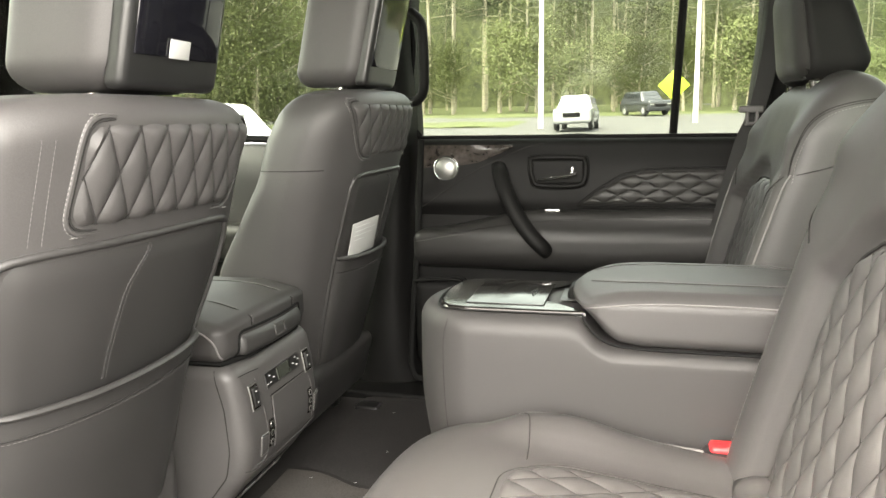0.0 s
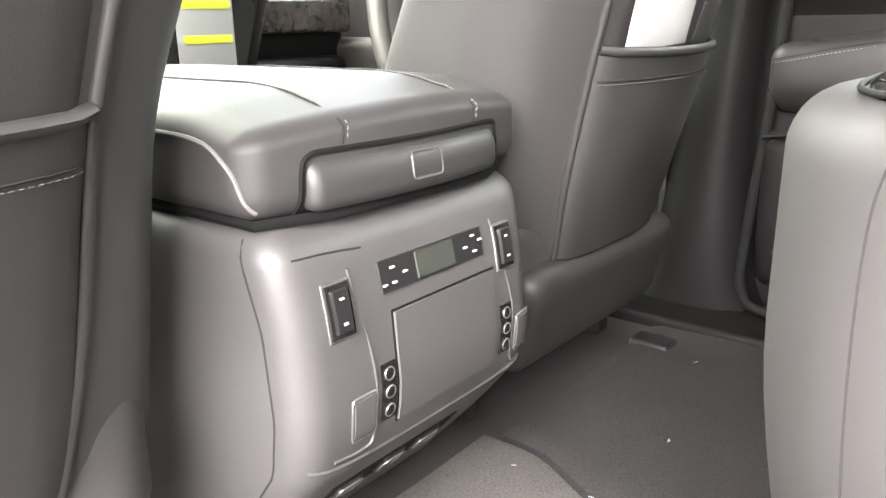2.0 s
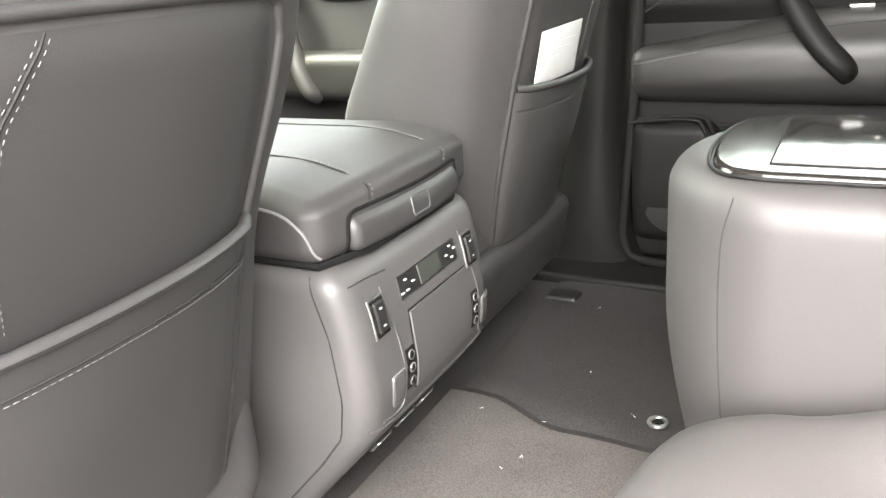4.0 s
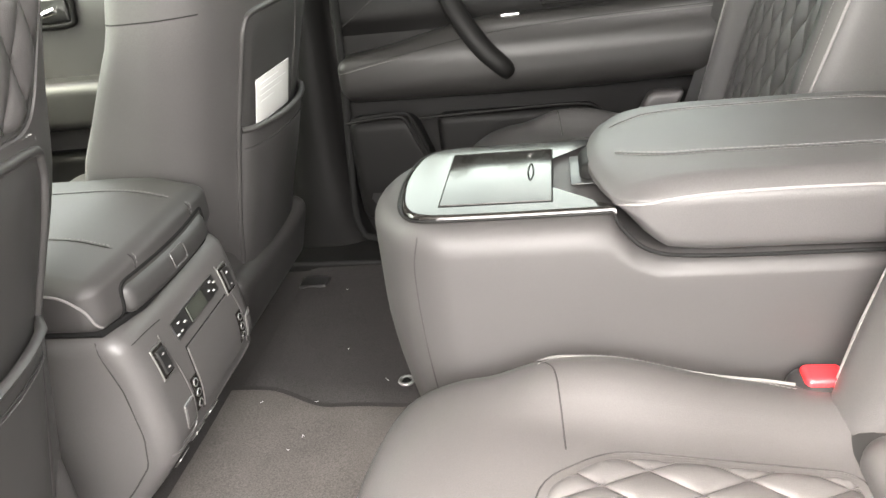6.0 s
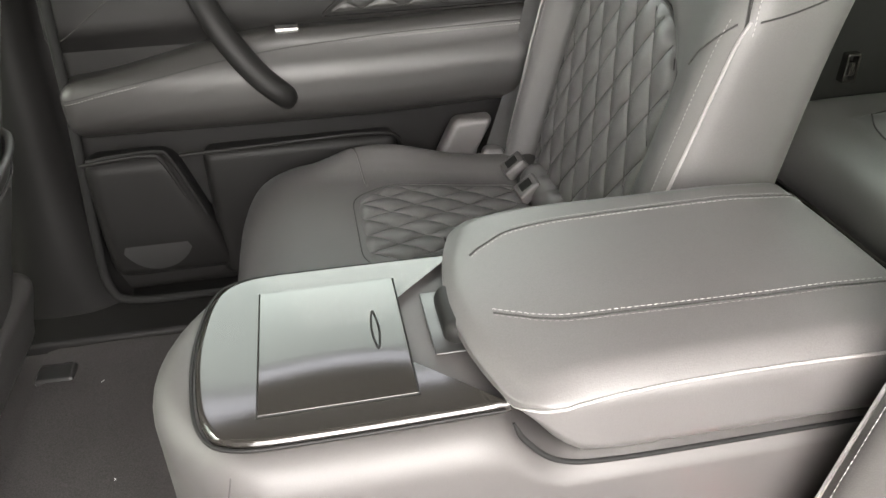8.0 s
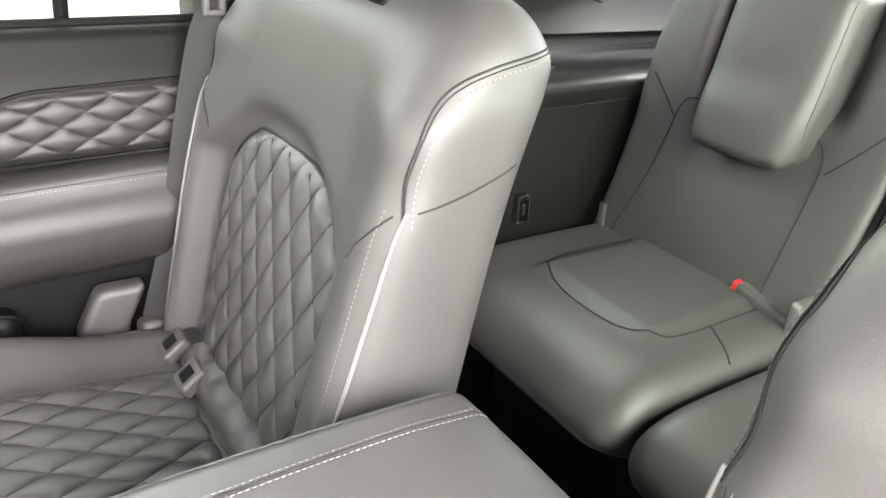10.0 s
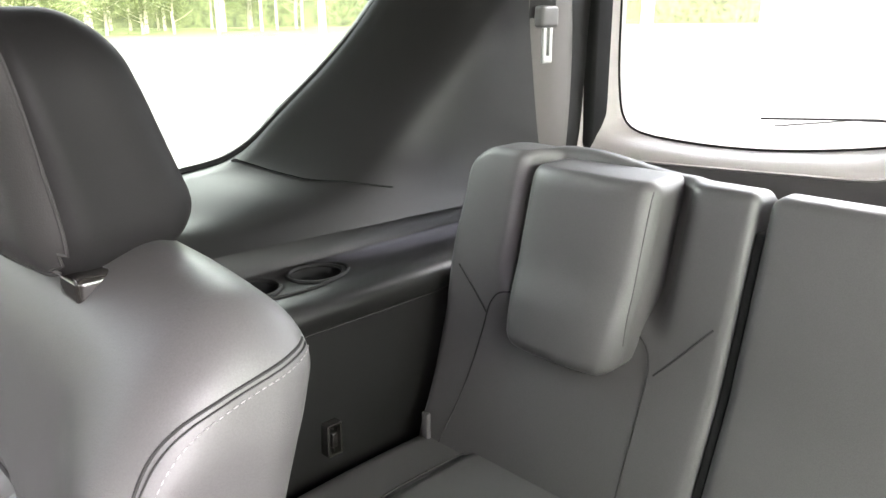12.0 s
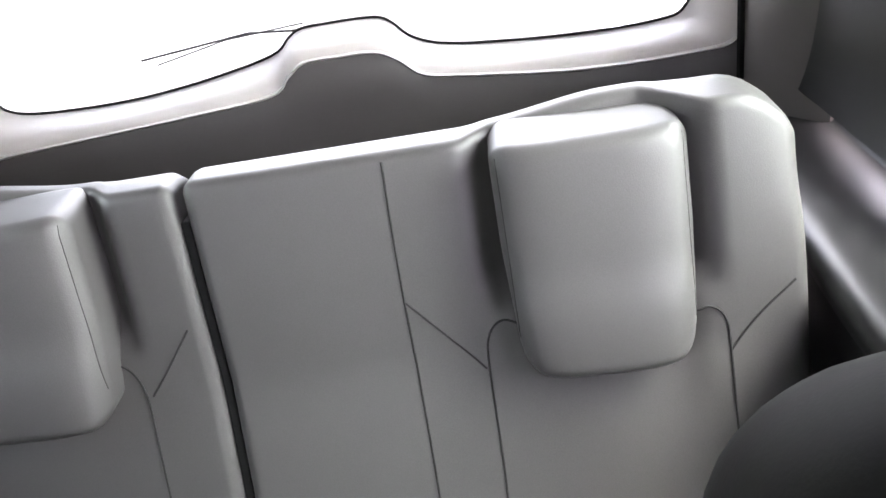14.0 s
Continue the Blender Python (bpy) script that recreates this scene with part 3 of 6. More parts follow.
# front doors
def front_door(s, name):
    d = thing(name, "black leather-trimmed front door with a grab handle", "door", (-1.0, s * 0.95, 0.0), kind="structure")
    xs = np.linspace(-1.62, -0.52, 30)
    rows = []
    for x in xs:
        prof = [(0.99, 0.765), (0.94, 0.77), (0.92, 0.75), (0.90, 0.68), (0.90, 0.55), (0.90, 0.05), (0.99, 0.03)]
        rows.append([(x, y, z) for y, z in smooth_line([(a, b, 0) for a, b in prof], 4)[:, :2]])
    base = sheet(rows, (0, 0.05, 0))
    hang(part("trim_panel", mirror(base, s), SHELL), d)
    hang(part("armrest", mirror(rbox((-1.6, 0.80, 0.40), (-0.56, 0.91, 0.52), 0.03, (16, 4, 5)), s), DOOR_LEATHER), d)
    hang(part("lower_pocket", mirror(rbox((-1.55, 0.84, 0.06), (-0.6, 0.91, 0.33), 0.03, (12, 3, 6)), s), SOFT), d)
    bez = smooth_line([(x + 0.055, 0.893, z + 0.04) for x, z in [(-1.19, 0.61), (-1.06, 0.605), (-1.04, 0.63), (-1.05, 0.675), (-1.19, 0.68), (-1.21, 0.65)]], 5, closed=True)
    hang(part("handle_bezel", mirror(tube(bez, 0.008, 8, closed=True), s), SOFT), d)
    hang(part("handle_cup", mirror(rbox((-1.145, 0.888, 0.652), (-0.995, 0.902, 0.712), 0.01, (4, 1, 3)), s), BUTTON), d)
    hang(part("handle_lever", mirror(tube(smooth_line([(-1.115, 0.875, 0.67), (-1.055, 0.868, 0.675), (-1.015, 0.872, 0.685)], 6), 0.009, 8), s), CHROME), d)
    g = smooth_line([(-1.235, 0.895, 0.68), (-1.225, 0.86, 0.67), (-1.215, 0.835, 0.63), (-1.195, 0.815, 0.56), (-1.165, 0.80, 0.485), (-1.14, 0.80, 0.43), (-1.125, 0.82, 0.415)], 7)
    hang(part("grab_handle", mirror(tube(g, 0.024, 12), s), HARD), d)
    hang(part("speaker", mirror(disc((-1.295, 0.838, 0.438), 0.046, 0.012, (0, -1, 0)), s), ALU, label="round silver speaker grille"), d)
    hang(part("outer_skin", mirror(rbox((-1.65, 0.955, -0.05), (-0.5, 1.0, 0.765), 0.01, (4, 1, 4)), s), PAINT), d)
    d.location.x, d.location.z = d.location.x - 0.04, -0.012
    pane_frame("window_3" if s > 0 else "window_4", "clear front door window", [(-1.5, s * 0.985, 0.775), (-1.25, s * 0.93, 1.05), (-1.0, s * 0.87, 1.29), (-0.75, s * 0.86, 1.30), (-0.5, s * 0.87, 1.29), (-0.5, s * 0.93, 1.05), (-0.5, s * 0.985, 0.775), (-1.0, s * 0.985, 0.775)], 0.012, (0, s * 0.005, 0))
    return d


front_door(1, "door_3")
front_door(-1, "door_4")


# quarter panels beside the third row
def quarter(s):
    side = "right" if s > 0 else "left"
    edge = smooth_line([(0.62, 0.87, 0.84), (0.78, 0.87, 0.843), (0.95, 0.87, 0.852), (1.05, 0.865, 0.872), (1.14, 0.86, 0.937), (1.25, 0.845, 1.03), (1.335, 0.83, 1.125), (1.39, 0.80, 1.22), (1.41, 0.77, 1.34)], 5)
    ridge = smooth_line([(0.64, 0.80, 0.805), (0.80, 0.79, 0.81), (0.98, 0.77, 0.825), (1.13, 0.755, 0.845), (1.26, 0.74, 0.92), (1.37, 0.73, 1.02), (1.46, 0.72, 1.12), (1.51, 0.70, 1.22), (1.53, 0.69, 1.34)], 5)
    inner = smooth_line([(0.64, 0.745, 0.80), (0.80, 0.735, 0.80), (0.98, 0.72, 0.80), (1.16, 0.705, 0.82), (1.31, 0.70, 0.87), (1.44, 0.69, 0.97), (1.53, 0.685, 1.10), (1.58, 0.67, 1.22), (1.60, 0.66, 1.34)], 5)
    base = smooth_line([(0.64, 0.70, 0.77), (0.80, 0.70, 0.77), (0.98, 0.69, 0.77), (1.20, 0.67, 0.77), (1.45, 0.66, 0.77), (1.66, 0.66, 0.79), (1.70, 0.66, 1.0), (1.70, 0.65, 1.2), (1.70, 0.64, 1.34)], 5)
    g = lerp_rows([edge, ridge, inner, base], 6)
    structure("quarter_trim_" + side, mirror(sheet(g, (0, 0.03, 0)), s), QUARTER, "dark moulded trim below the rear side window", "trim")
    # shelf with two cup holders
    xs, rows = np.linspace(0.66, 1.66, 200), []
    for x in xs:
        lip = 0.556 + 0.012 * ease((x - 1.15) / 0.25)
        prof = [(0.735, 0.80), (0.712, 0.768), (0.698, 0.737), (0.685, 0.727), (0.64, 0.725), (lip + 0.04, 0.724), (lip + 0.012, 0.718), (lip, 0.704), (lip + 0.004, 0.682), (lip + 0.010, 0.672), (lip + 0.014, 0.58), (lip + 0.025, 0.40), (lip + 0.045, -0.01)]
        rows.append([(x, y, z) for y, z in smooth_line([(a, b, 0) for a, b in prof], 12)[:, :2]])
    wells = ((0.926, 0.656), (1.031, 0.650))
    v, f = sheet(rows)
    keep = []
    for q in f:
        c = np.mean([v[i] for i in q], axis=0)
        if c[2] < 0.71 or all(((c[0] - cx) / 0.041) ** 2 + ((c[1] - cy) / 0.037) ** 2 > 1 for cx, cy in wells):
            keep.append(q)
    shelf = (v, keep)
    t = thing("side_panel_" + side, "dark plastic side panel with a cup holder shelf", "trim", (1.1, s * 0.6, 0.0), kind="structure")
    hang(part("panel", mirror(shelf, s), QUARTER), t)
    bt = tree_of(shelf)
    hang(part("panel_seam", mirror(tube(drape([(x, 0.4, 0.676) for x in np.linspace(0.7, 1.3, 20)], bt, (0, 1, 0), 0.0), 0.0012, 5), s), SEAM), t)
    for cx, cy in wells:
        ring = [(cx + 0.042 * math.cos(a), s * (cy + 0.038 * math.sin(a)), 0.726) for a in np.linspace(0, 2 * math.pi, 32, endpoint=False)]
        cup = [[(cx + 0.043 * rr * math.cos(a), s * (cy + 0.039 * rr * math.sin(a)), z) for a in np.linspace(0, 2 * math.pi, 33)] for rr, z in ((1.0, 0.7255), (0.96, 0.72), (0.90, 0.66), (0.86, 0.65), (0.0, 0.65))]
        hang(part("cup_holder", sheet(cup), BLACK, label="black recessed cup well"), t)
        hang(part("cup_rim", tube(ring, 0.0035, 6, closed=True), SOFT), t)
    ring = [(0.978 + 0.108 * math.cos(a), s * (0.653 + 0.05 * math.sin(a)), 0.7255) for a in np.linspace(0, 2 * math.pi, 40, endpoint=False)]
    hang(part("cup_holder_rim", tube(ring, 0.003, 6, closed=True), SOFT), t)
    v = join(*[rbox((0.972 + dx, 0.558, 0.483 + dz), (0.972 + dx + w, 0.580, 0.483 + dz + h), 0.003, (1, 1, 1)) for dx, dz, w, h in ((0, 0, 0.004, 0.05), (0.022, 0, 0.004, 0.05), (0, 0.046, 0.026, 0.005), (0, 0, 0.026, 0.004), (0.008, 0.012, 0.01, 0.024))])
    hang(part("belt_hook", mirror(v, s), PIANO), t)
    bq = tree_of(sheet(g))
    ln = [np.array(bq.find_nearest(Vector(p))[0]) for p in smooth_line([(1.03, 0.875, 0.872), (1.06, 0.83, 0.852), (1.088, 0.79, 0.831), (1.13, 0.745, 0.826), (1.22, 0.69, 0.82)], 8)]
    structure("trim_seam_" + side, mirror(tube(np.array(ln) + np.array([0, -0.001, 0.0005]), 0.0013, 5), s), BLACK, "thin joint line in the side trim", "trim")
    # D pillar
    rows = []
    yo = 0.672 if s > 0 else 0.622
    for z in np.linspace(0.70, 1.36, 16):
        rows.append([(1.53 + 0.155 * u, s * (0.69 * (1 - u) + yo * u - 0.02 * math.sin(math.pi * u)), z) for u in np.linspace(0, 1, 8)])
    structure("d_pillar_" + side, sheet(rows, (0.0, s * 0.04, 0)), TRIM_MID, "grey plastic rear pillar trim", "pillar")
    # quarter window
    pane_frame("window_5" if s > 0 else "window_6", "fixed rear side window with a curved corner", [(x, s * (y + 0.012), z) for x, y, z in
               [(0.635, 0.875, 0.842), (0.95, 0.875, 0.854), (1.06, 0.87, 0.877), (1.15, 0.865, 0.942), (1.26, 0.85, 1.035), (1.345, 0.835, 1.13), (1.40, 0.80, 1.25), (1.37, 0.78, 1.31), (1.0, 0.78, 1.31), (0.70, 0.79, 1.31), (0.66, 0.83, 1.1)]], 0.007, (0, s * 0.005, 0), glazing=PRIVACY)
    # C pillar
    pillar("c_pillar_" + side, s, "black plastic pillar trim behind the rear door", [(0.62, 0.86, 0.0), (0.62, 0.87, 0.4), (0.62, 0.885, 0.78), (0.635, 0.84, 1.05), (0.645, 0.77, 1.34)], [0.06, 0.05, 0.045, 0.045, 0.06], SOFT)
    structure("rear_flank_" + side, rbox((0.60, min(s * 0.9, s * 0.96), -0.05), (1.80, max(s * 0.9, s * 0.96), 0.83), 0.02, (6, 1, 6)), PAINT, "painted body side behind the door", "wall")


quarter(1)
quarter(-1)
for s in (1, -1):
    structure("body_pillar_right" if s > 0 else "body_pillar_left", rbox((1.70, min(s * 0.64, s * 0.86), 0.0), (1.76, max(s * 0.64, s * 0.86), 1.40), 0.01, (2, 3, 6)), BLACK, "dark body pillar behind the rear trim", "pillar")


# tailgate
def tailgate():
    t = thing("tailgate", "closed tailgate with grey plastic trim and window", "tailgate", (1.75, 0, 0.0), kind="structure")
    edge = [(-0.590, 1.36), (-0.588, 1.15), (-0.585, 1.0), (-0.58, 0.90), (-0.562, 0.848), (-0.52, 0.832), (-0.38, 0.832), (-0.2, 0.848), (-0.125, 0.870), (-0.09, 0.903), (-0.065, 0.914), (0.0, 0.917), (0.055, 0.916), (0.08, 0.905), (0.118, 0.880), (0.25, 0.857), (0.384, 0.846), (0.52, 0.848), (0.592, 0.858), (0.622, 0.882), (0.634, 0.92), (0.642, 1.0), (0.645, 1.15), (0.645, 1.36)]
    lip = [(-0.612, 1.36), (-0.612, 1.15), (-0.612, 1.0), (-0.614, 0.88), (-0.615, 0.815), (-0.55, 0.803), (-0.38, 0.805), (-0.2, 0.826), (-0.138, 0.838), (-0.105, 0.866), (-0.07, 0.884), (-0.01, 0.887), (0.042, 0.886), (0.072, 0.868), (0.11, 0.842), (0.25, 0.832), (0.384, 0.825), (0.5, 0.819), (0.58, 0.814), (0.655, 0.812), (0.664, 0.87), (0.667, 1.0), (0.667, 1.15), (0.667, 1.36)]
    a = smooth_line([(1.787, y, z) for y, z in edge], 5)
    b = smooth_line([(1.692, y, z) for y, z in lip], 5)
    rows = []
    for f, dx in ((0.0, 0.0), (0.12, 0.0), (0.3, 0.012), (0.5, 0.018), (0.7, 0.014), (0.85, 0.006), (0.94, 0.0), (1.0, 0.004)):
        rows.append(a + (b - a) * f + np.array([-dx, 0, 0.25 * dx]))
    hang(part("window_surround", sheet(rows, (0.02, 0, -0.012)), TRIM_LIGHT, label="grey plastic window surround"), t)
    low = b[20:96]
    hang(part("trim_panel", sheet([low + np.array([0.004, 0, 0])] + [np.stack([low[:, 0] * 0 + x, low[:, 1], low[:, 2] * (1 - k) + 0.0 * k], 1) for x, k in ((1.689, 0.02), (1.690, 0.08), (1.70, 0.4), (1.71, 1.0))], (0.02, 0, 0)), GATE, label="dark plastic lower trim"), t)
    hang(part("window_lip", tube(a + np.array([0.002, 0, 0.001]), 0.003, 6), BLACK), t)
    for e, k in ((1, -1), (-1, 0)):
        y0 = 0.670 if e > 0 else -0.618
        hang(part("gate_seal", tube([(1.688, y0 + (0.006 if e > 0 else 0), z) for z in np.linspace(0.70, 1.36, 8)], 0.006, 6), BLACK), t)
    hang(part("pane", sheet([[(1.80, y, z) for y in np.linspace(-0.66, 0.66, 5)] for z in (0.83, 1.36)], (0.005, 0, 0)), REAR_GLASS, smooth=False), t)
    hang(part("outer_skin", rbox((1.74, -0.8, -0.2), (1.83, 0.8, 0.80), 0.02, (2, 8, 6)), PAINT), t)
    wip = join(tube([(1.83, 0.06, 0.905), (1.835, 0.16, 0.915), (1.835, 0.36, 0.90)], 0.002, 6), tube([(1.825, 0.06, 0.918), (1.825, 0.2, 0.912), (1.825, 0.33, 0.89)], 0.0013, 6))
    tagged(part("rear_wiper", wip, BLACK), "black wiper arm resting outside the rear window", "wiper")
    return t


tailgate()

# front end of the cabin
structure("windscreen_frame", rbox((-1.78, -0.85, 0.70), (-1.55, 0.85, 0.80), 0.04, (4, 10, 3)), SOFT, "black dashboard cowl under the windscreen", "trim")
g = part("windscreen", sheet([[(-1.72 + 0.42 * k, y, 0.79 + 0.55 * k) for y in np.linspace(-0.8, 0.8, 7)] for k in (0, 0.5, 1)], (-0.006, 0, 0)), GLASS, smooth=False)
tagged(g, "clear windscreen ahead of the dashboard", "window", kind="structure")


# ---------------------------------------------------------------- dashboard
def dashboard():
    d = thing("dashboard", "dark dashboard with glossy veneer and a centre stack", "dashboard", (-1.45, 0, 0.0))
    def body(v):
        v[:, 0] += 0.1 * ease((0.6 - v[:, 2]) / 0.3)
        return v
    hang(part("upper_panel", rbox((-1.75, -0.85, 0.42), (-1.36, 0.85, 0.74), 0.06, (6, 16, 6), bend=lambda v: v), SOFT), d)
    hang(part("centre_stack", rbox((-1.42, -0.2, 0.0), (-1.22, 0.2, 0.66), 0.04, (4, 8, 10)), PIANO), d)
    hang(part("veneer_strip", rbox((-1.375, 0.22, 0.52), (-1.345, 0.84, 0.60), 0.012, (2, 12, 3)), WOOD), d)
    hang(part("glove_box", rbox((-1.5, 0.24, 0.22), (-1.33, 0.82, 0.47), 0.03, (3, 8, 5)), SOFT), d)
    return d


dashboard()


# ---------------------------------------------------------------- front console
def front_console():
    c = thing("front_console", "grey leather-topped console between the front seats with rear climate controls", "console", (-0.6, 0, 0))

    def back_x(z):
        return np.interp(z, [0.0, 0.05, 0.12, 0.17, 0.22, 0.30, 0.36, 0.39], [-0.535, -0.49, -0.427, -0.388, -0.379, -0.385, -0.398, -0.408])

    def bend(v):
        k = ease((v[:, 0] + 0.62) / 0.2)
        v[:, 0] += k * (back_x(v[:, 2]) + 0.385)
        v[:, 1] *= 1 - 0.10 * ease((0.2 - v[:, 2]) / 0.2) * k + 0.03 * ease((v[:, 2] - 0.28) / 0.1)
        return v
    b = rbox((-1.3, -0.172, -0.005), (-0.385, 0.158, 0.382), 0.03, (18, 10, 16), bend=bend)
    hang(part("body", b, HARD, label="grey moulded console body"), c)
    bv = tree_of(b)

    def lay(y, z, lift=0.002):
        return drape([(-0.4, y, z)], bv, (-1, 0, 0), lift)[0]

    def plate(y0, y1, z0, z1, r, lift, thick=0.004):
        """Rounded flat panel laid on the rear face."""
        cy, cz, hy, hz = (y0 + y1) / 2, (z0 + z1) / 2, (y1 - y0) / 2, (z1 - z0) / 2
        st = (-1.0, -1 + 0.0016 / max(hy, hz), -0.6, -0.2, 0.2, 0.6, 1 - 0.0016 / max(hy, hz), 1.0)
        return sheet([[lay(cy + hy * a, cz + hz * b, lift if max(abs(a), abs(b)) < 1 else lift - thick) for a in st] for b in st])
    # lid with stitched edges
    def lid_bend(v):
        x, y = v[:, 0].copy(), v[:, 1].copy()
        v[:, 2] += 0.012 * (1 - (y / 0.17) ** 2) * ease((v[:, 2] - 0.4) / 0.06) - 0.018 * ease((x + 0.52) / 0.13) * ease((v[:, 2] - 0.42) / 0.06)
        v[:, 0] += -0.02 * (y / 0.17) ** 2 * ease((x + 0.5) / 0.1)
        return v
    l = rbox((-0.86, -0.182, 0.386), (-0.392, 0.172, 0.472), 0.024, (16, 12, 4), 4, bend=lid_bend)
    lid = hang(part("lid", l, LEATHER_SIDE, label="padded grey leather armrest lid"), c)
    bl = tree_of(l)
    for s in (1, -1):
        w = 0.078 if s > 0 else -0.086
        top = drape(smooth_line([(-0.85, w, 0.6), (-0.6, w, 0.6), (-0.48, w, 0.6), (-0.435, w - 0.004, 0.6)], 12), bl, (0, 0, -1), 0.0003)
        down = drape([(-0.3, w - 0.008, 0.456), (-0.3, w - 0.010, 0.448), (-0.3, w - 0.011, 0.440)], bl, (-1, 0, 0), 0.0003)
        p = smooth_line(np.concatenate([top[::6], top[-1:], down]), 6)
        hang(part("lid_seam", tube(p, 0.0011, 5), SEAM), c)
        hang(part("lid_stitching", stitches(p + np.array([0.0004, 0.005, 0.0006])), THREAD), c)
        side = smooth_line([(-0.66, s * 0.3, 0.45), (-0.54, s * 0.3, 0.451), (-0.465, s * 0.3, 0.447), (-0.432, s * 0.3, 0.43), (-0.42, s * 0.3, 0.395)], 10)
        hang(part("side_piping", tube(drape(side, bl, (0, -s, 0), 0.001), 0.0018, 6), PIPING, label="pale piping along the lid edge"), c)
    # latch strip under the lid
    def strip_bend(v):
        v[:, 0] += -0.02 * (v[:, 1] / 0.17) ** 2 - 0.006 * ease((v[:, 2] - 0.41) / 0.025)
        return v
    strip = rbox((-0.43, -0.132, 0.389), (-0.383, 0.106, 0.432), 0.012, (3, 16, 4), 4, bend=strip_bend)
    hang(part("latch_strip", strip, SHELL, label="dark latch strip with a square release"), c)
    bs = tree_of(strip)
    edge = smooth_line([(-0.3, -0.136, 0.39), (-0.3, -0.135, 0.42), (-0.3, -0.128, 0.434), (-0.3, -0.10, 0.436), (-0.3, 0.0, 0.436), (-0.3, 0.095, 0.436), (-0.3, 0.108, 0.428), (-0.3, 0.111, 0.40)], 6)
    hang(part("latch_gap", tube(drape(edge, bl, (-1, 0, 0), 0.0), 0.0026, 6), BLACK), c)
    sq = round_outline([(-0.03, 0.402), (0.008, 0.402), (0.008, 0.424), (-0.03, 0.424)], 0.004, 3)
    hang(part("latch_release", tube(drape([(-0.3, y, z) for y, z in sq], bs, (-1, 0, 0), 0.0004), 0.0013, 5, closed=True), HARD), c)
    hang(part("lid_gap", tube([(-0.7, -0.166, 0.384), (-0.425, -0.166, 0.384), (-0.404, -0.10, 0.384), (-0.402, 0, 0.384), (-0.404, 0.1, 0.384), (-0.425, 0.152, 0.384), (-0.7, 0.152, 0.384)], 0.005, 6), BLACK), c)
    # climate display
    hang(part("display_housing", plate(-0.073, 0.073, 0.309, 0.337, 0.004, 0.002), BUTTON, label="dark climate display with silver buttons"), c)
    hang(part("display_window", plate(-0.027, 0.029, 0.311, 0.335, 0.003, 0.0035), LCD), c)
    for y, z in ((-0.068, 0.316), (-0.056, 0.329), (-0.056, 0.316), (-0.041, 0.322), (0.045, 0.322), (0.058, 0.331), (0.058, 0.316), (0.068, 0.325)):
        hang(part("display_button", plate(y - 0.0034, y + 0.0034, z - 0.0013, z + 0.0013, 0.001, 0.0042), WHITEMARK), c)
    # storage door
    hang(part("storage_door_gap", plate(-0.0655, 0.0875, 0.186, 0.2945, 0.004, 0.0008), BLACK), c)
    hang(part("storage_door", plate(-0.063, 0.085, 0.1885, 0.292, 0.004, 0.0028), HARD, label="flat grey storage flap"), c)
    # seat heater switches, sockets and jacks
    for s, ys, yj, yk in ((-1, -0.121, -0.0745, -0.107), (1, 0.107, 0.103, 0.132)):
        hang(part("switch_surround", plate(ys - 0.0155, ys + 0.0155, 0.285, 0.335, 0.003, 0.0015), ALU), c)
        hang(part("switch_well", plate(ys - 0.0135, ys + 0.0135, 0.287, 0.333, 0.003, 0.0028), PIANO), c)
        hang(part("heater_switch", plate(ys - 0.009, ys + 0.009, 0.292, 0.328, 0.003, 0.0062), BUTTON, label="dark seat heater rocker"), c)
        for dz in (0.300, 0.320):
            hang(part("switch_mark", plate(ys - 0.0035, ys + 0.0035, dz - 0.0016, dz + 0.0016, 0.001, 0.0072), WHITEMARK), c)
        hang(part("socket_cover", plate(yk - 0.013, yk + 0.013, 0.195, 0.231, 0.003, 0.004), HARD, label="grey flip socket cover"), c)
        hang(part("socket_rim", tube([lay(yk + u, v, 0.0032) for u, v in round_outline([(-0.0145, 0.193), (0.0145, 0.193), (0.0145, 0.233), (-0.0145, 0.233)], 0.004, 3)], 0.0009, 5, closed=True), ALU), c)
        hang(part("jack_panel", plate(yj - 0.0095, yj + 0.0095, 0.194, 0.251, 0.002, 0.0012), PIANO), c)
        for dz in (0.205, 0.223, 0.240):
            ring = [lay(yj + 0.0058 * math.cos(a), dz + 0.0058 * math.sin(a), 0.0022) for a in np.linspace(0, 2 * math.pi, 16, endpoint=False)]
            hang(part("jack_ring", tube(ring, 0.0008, 5, closed=True), ALU), c)
            hang(part("jack", disc(lay(yj, dz, 0.001), 0.0042, 0.0022, (1, 0, 0), 12), BLACK), c)
        line = [lay(yy, zz, 0.0005) for yy, zz in ((ys + 0.016 * -s, 0.34), (yk - s * 0.017, 0.25), (yk - s * 0.016, 0.19), (yk - s * 0.004, 0.177), (yk + s * 0.03, 0.180))]
        hang(part("panel_edge", tube(smooth_line(line, 5), 0.0016, 6), HARD), c)
    crease = smooth_line([(-0.3, y, z) for y, z in ((-0.16, 0.178), (-0.13, 0.172), (-0.09, 0.168), (-0.04, 0.166), (0.04, 0.166), (0.10, 0.168), (0.145, 0.175))], 5)
    hang(part("lower_crease", tube(drape(crease, bv, (-1, 0, 0), 0.0), 0.0022, 6), HARD), c)
    ln = drape([(back_x(z) - 0.036, -0.4, z) for z in np.linspace(0.02, 0.372, 30)], bv, (0, 1, 0), 0.0)
    hang(part("body_seam", tube(ln, 0.0012, 5), SEAM), c)
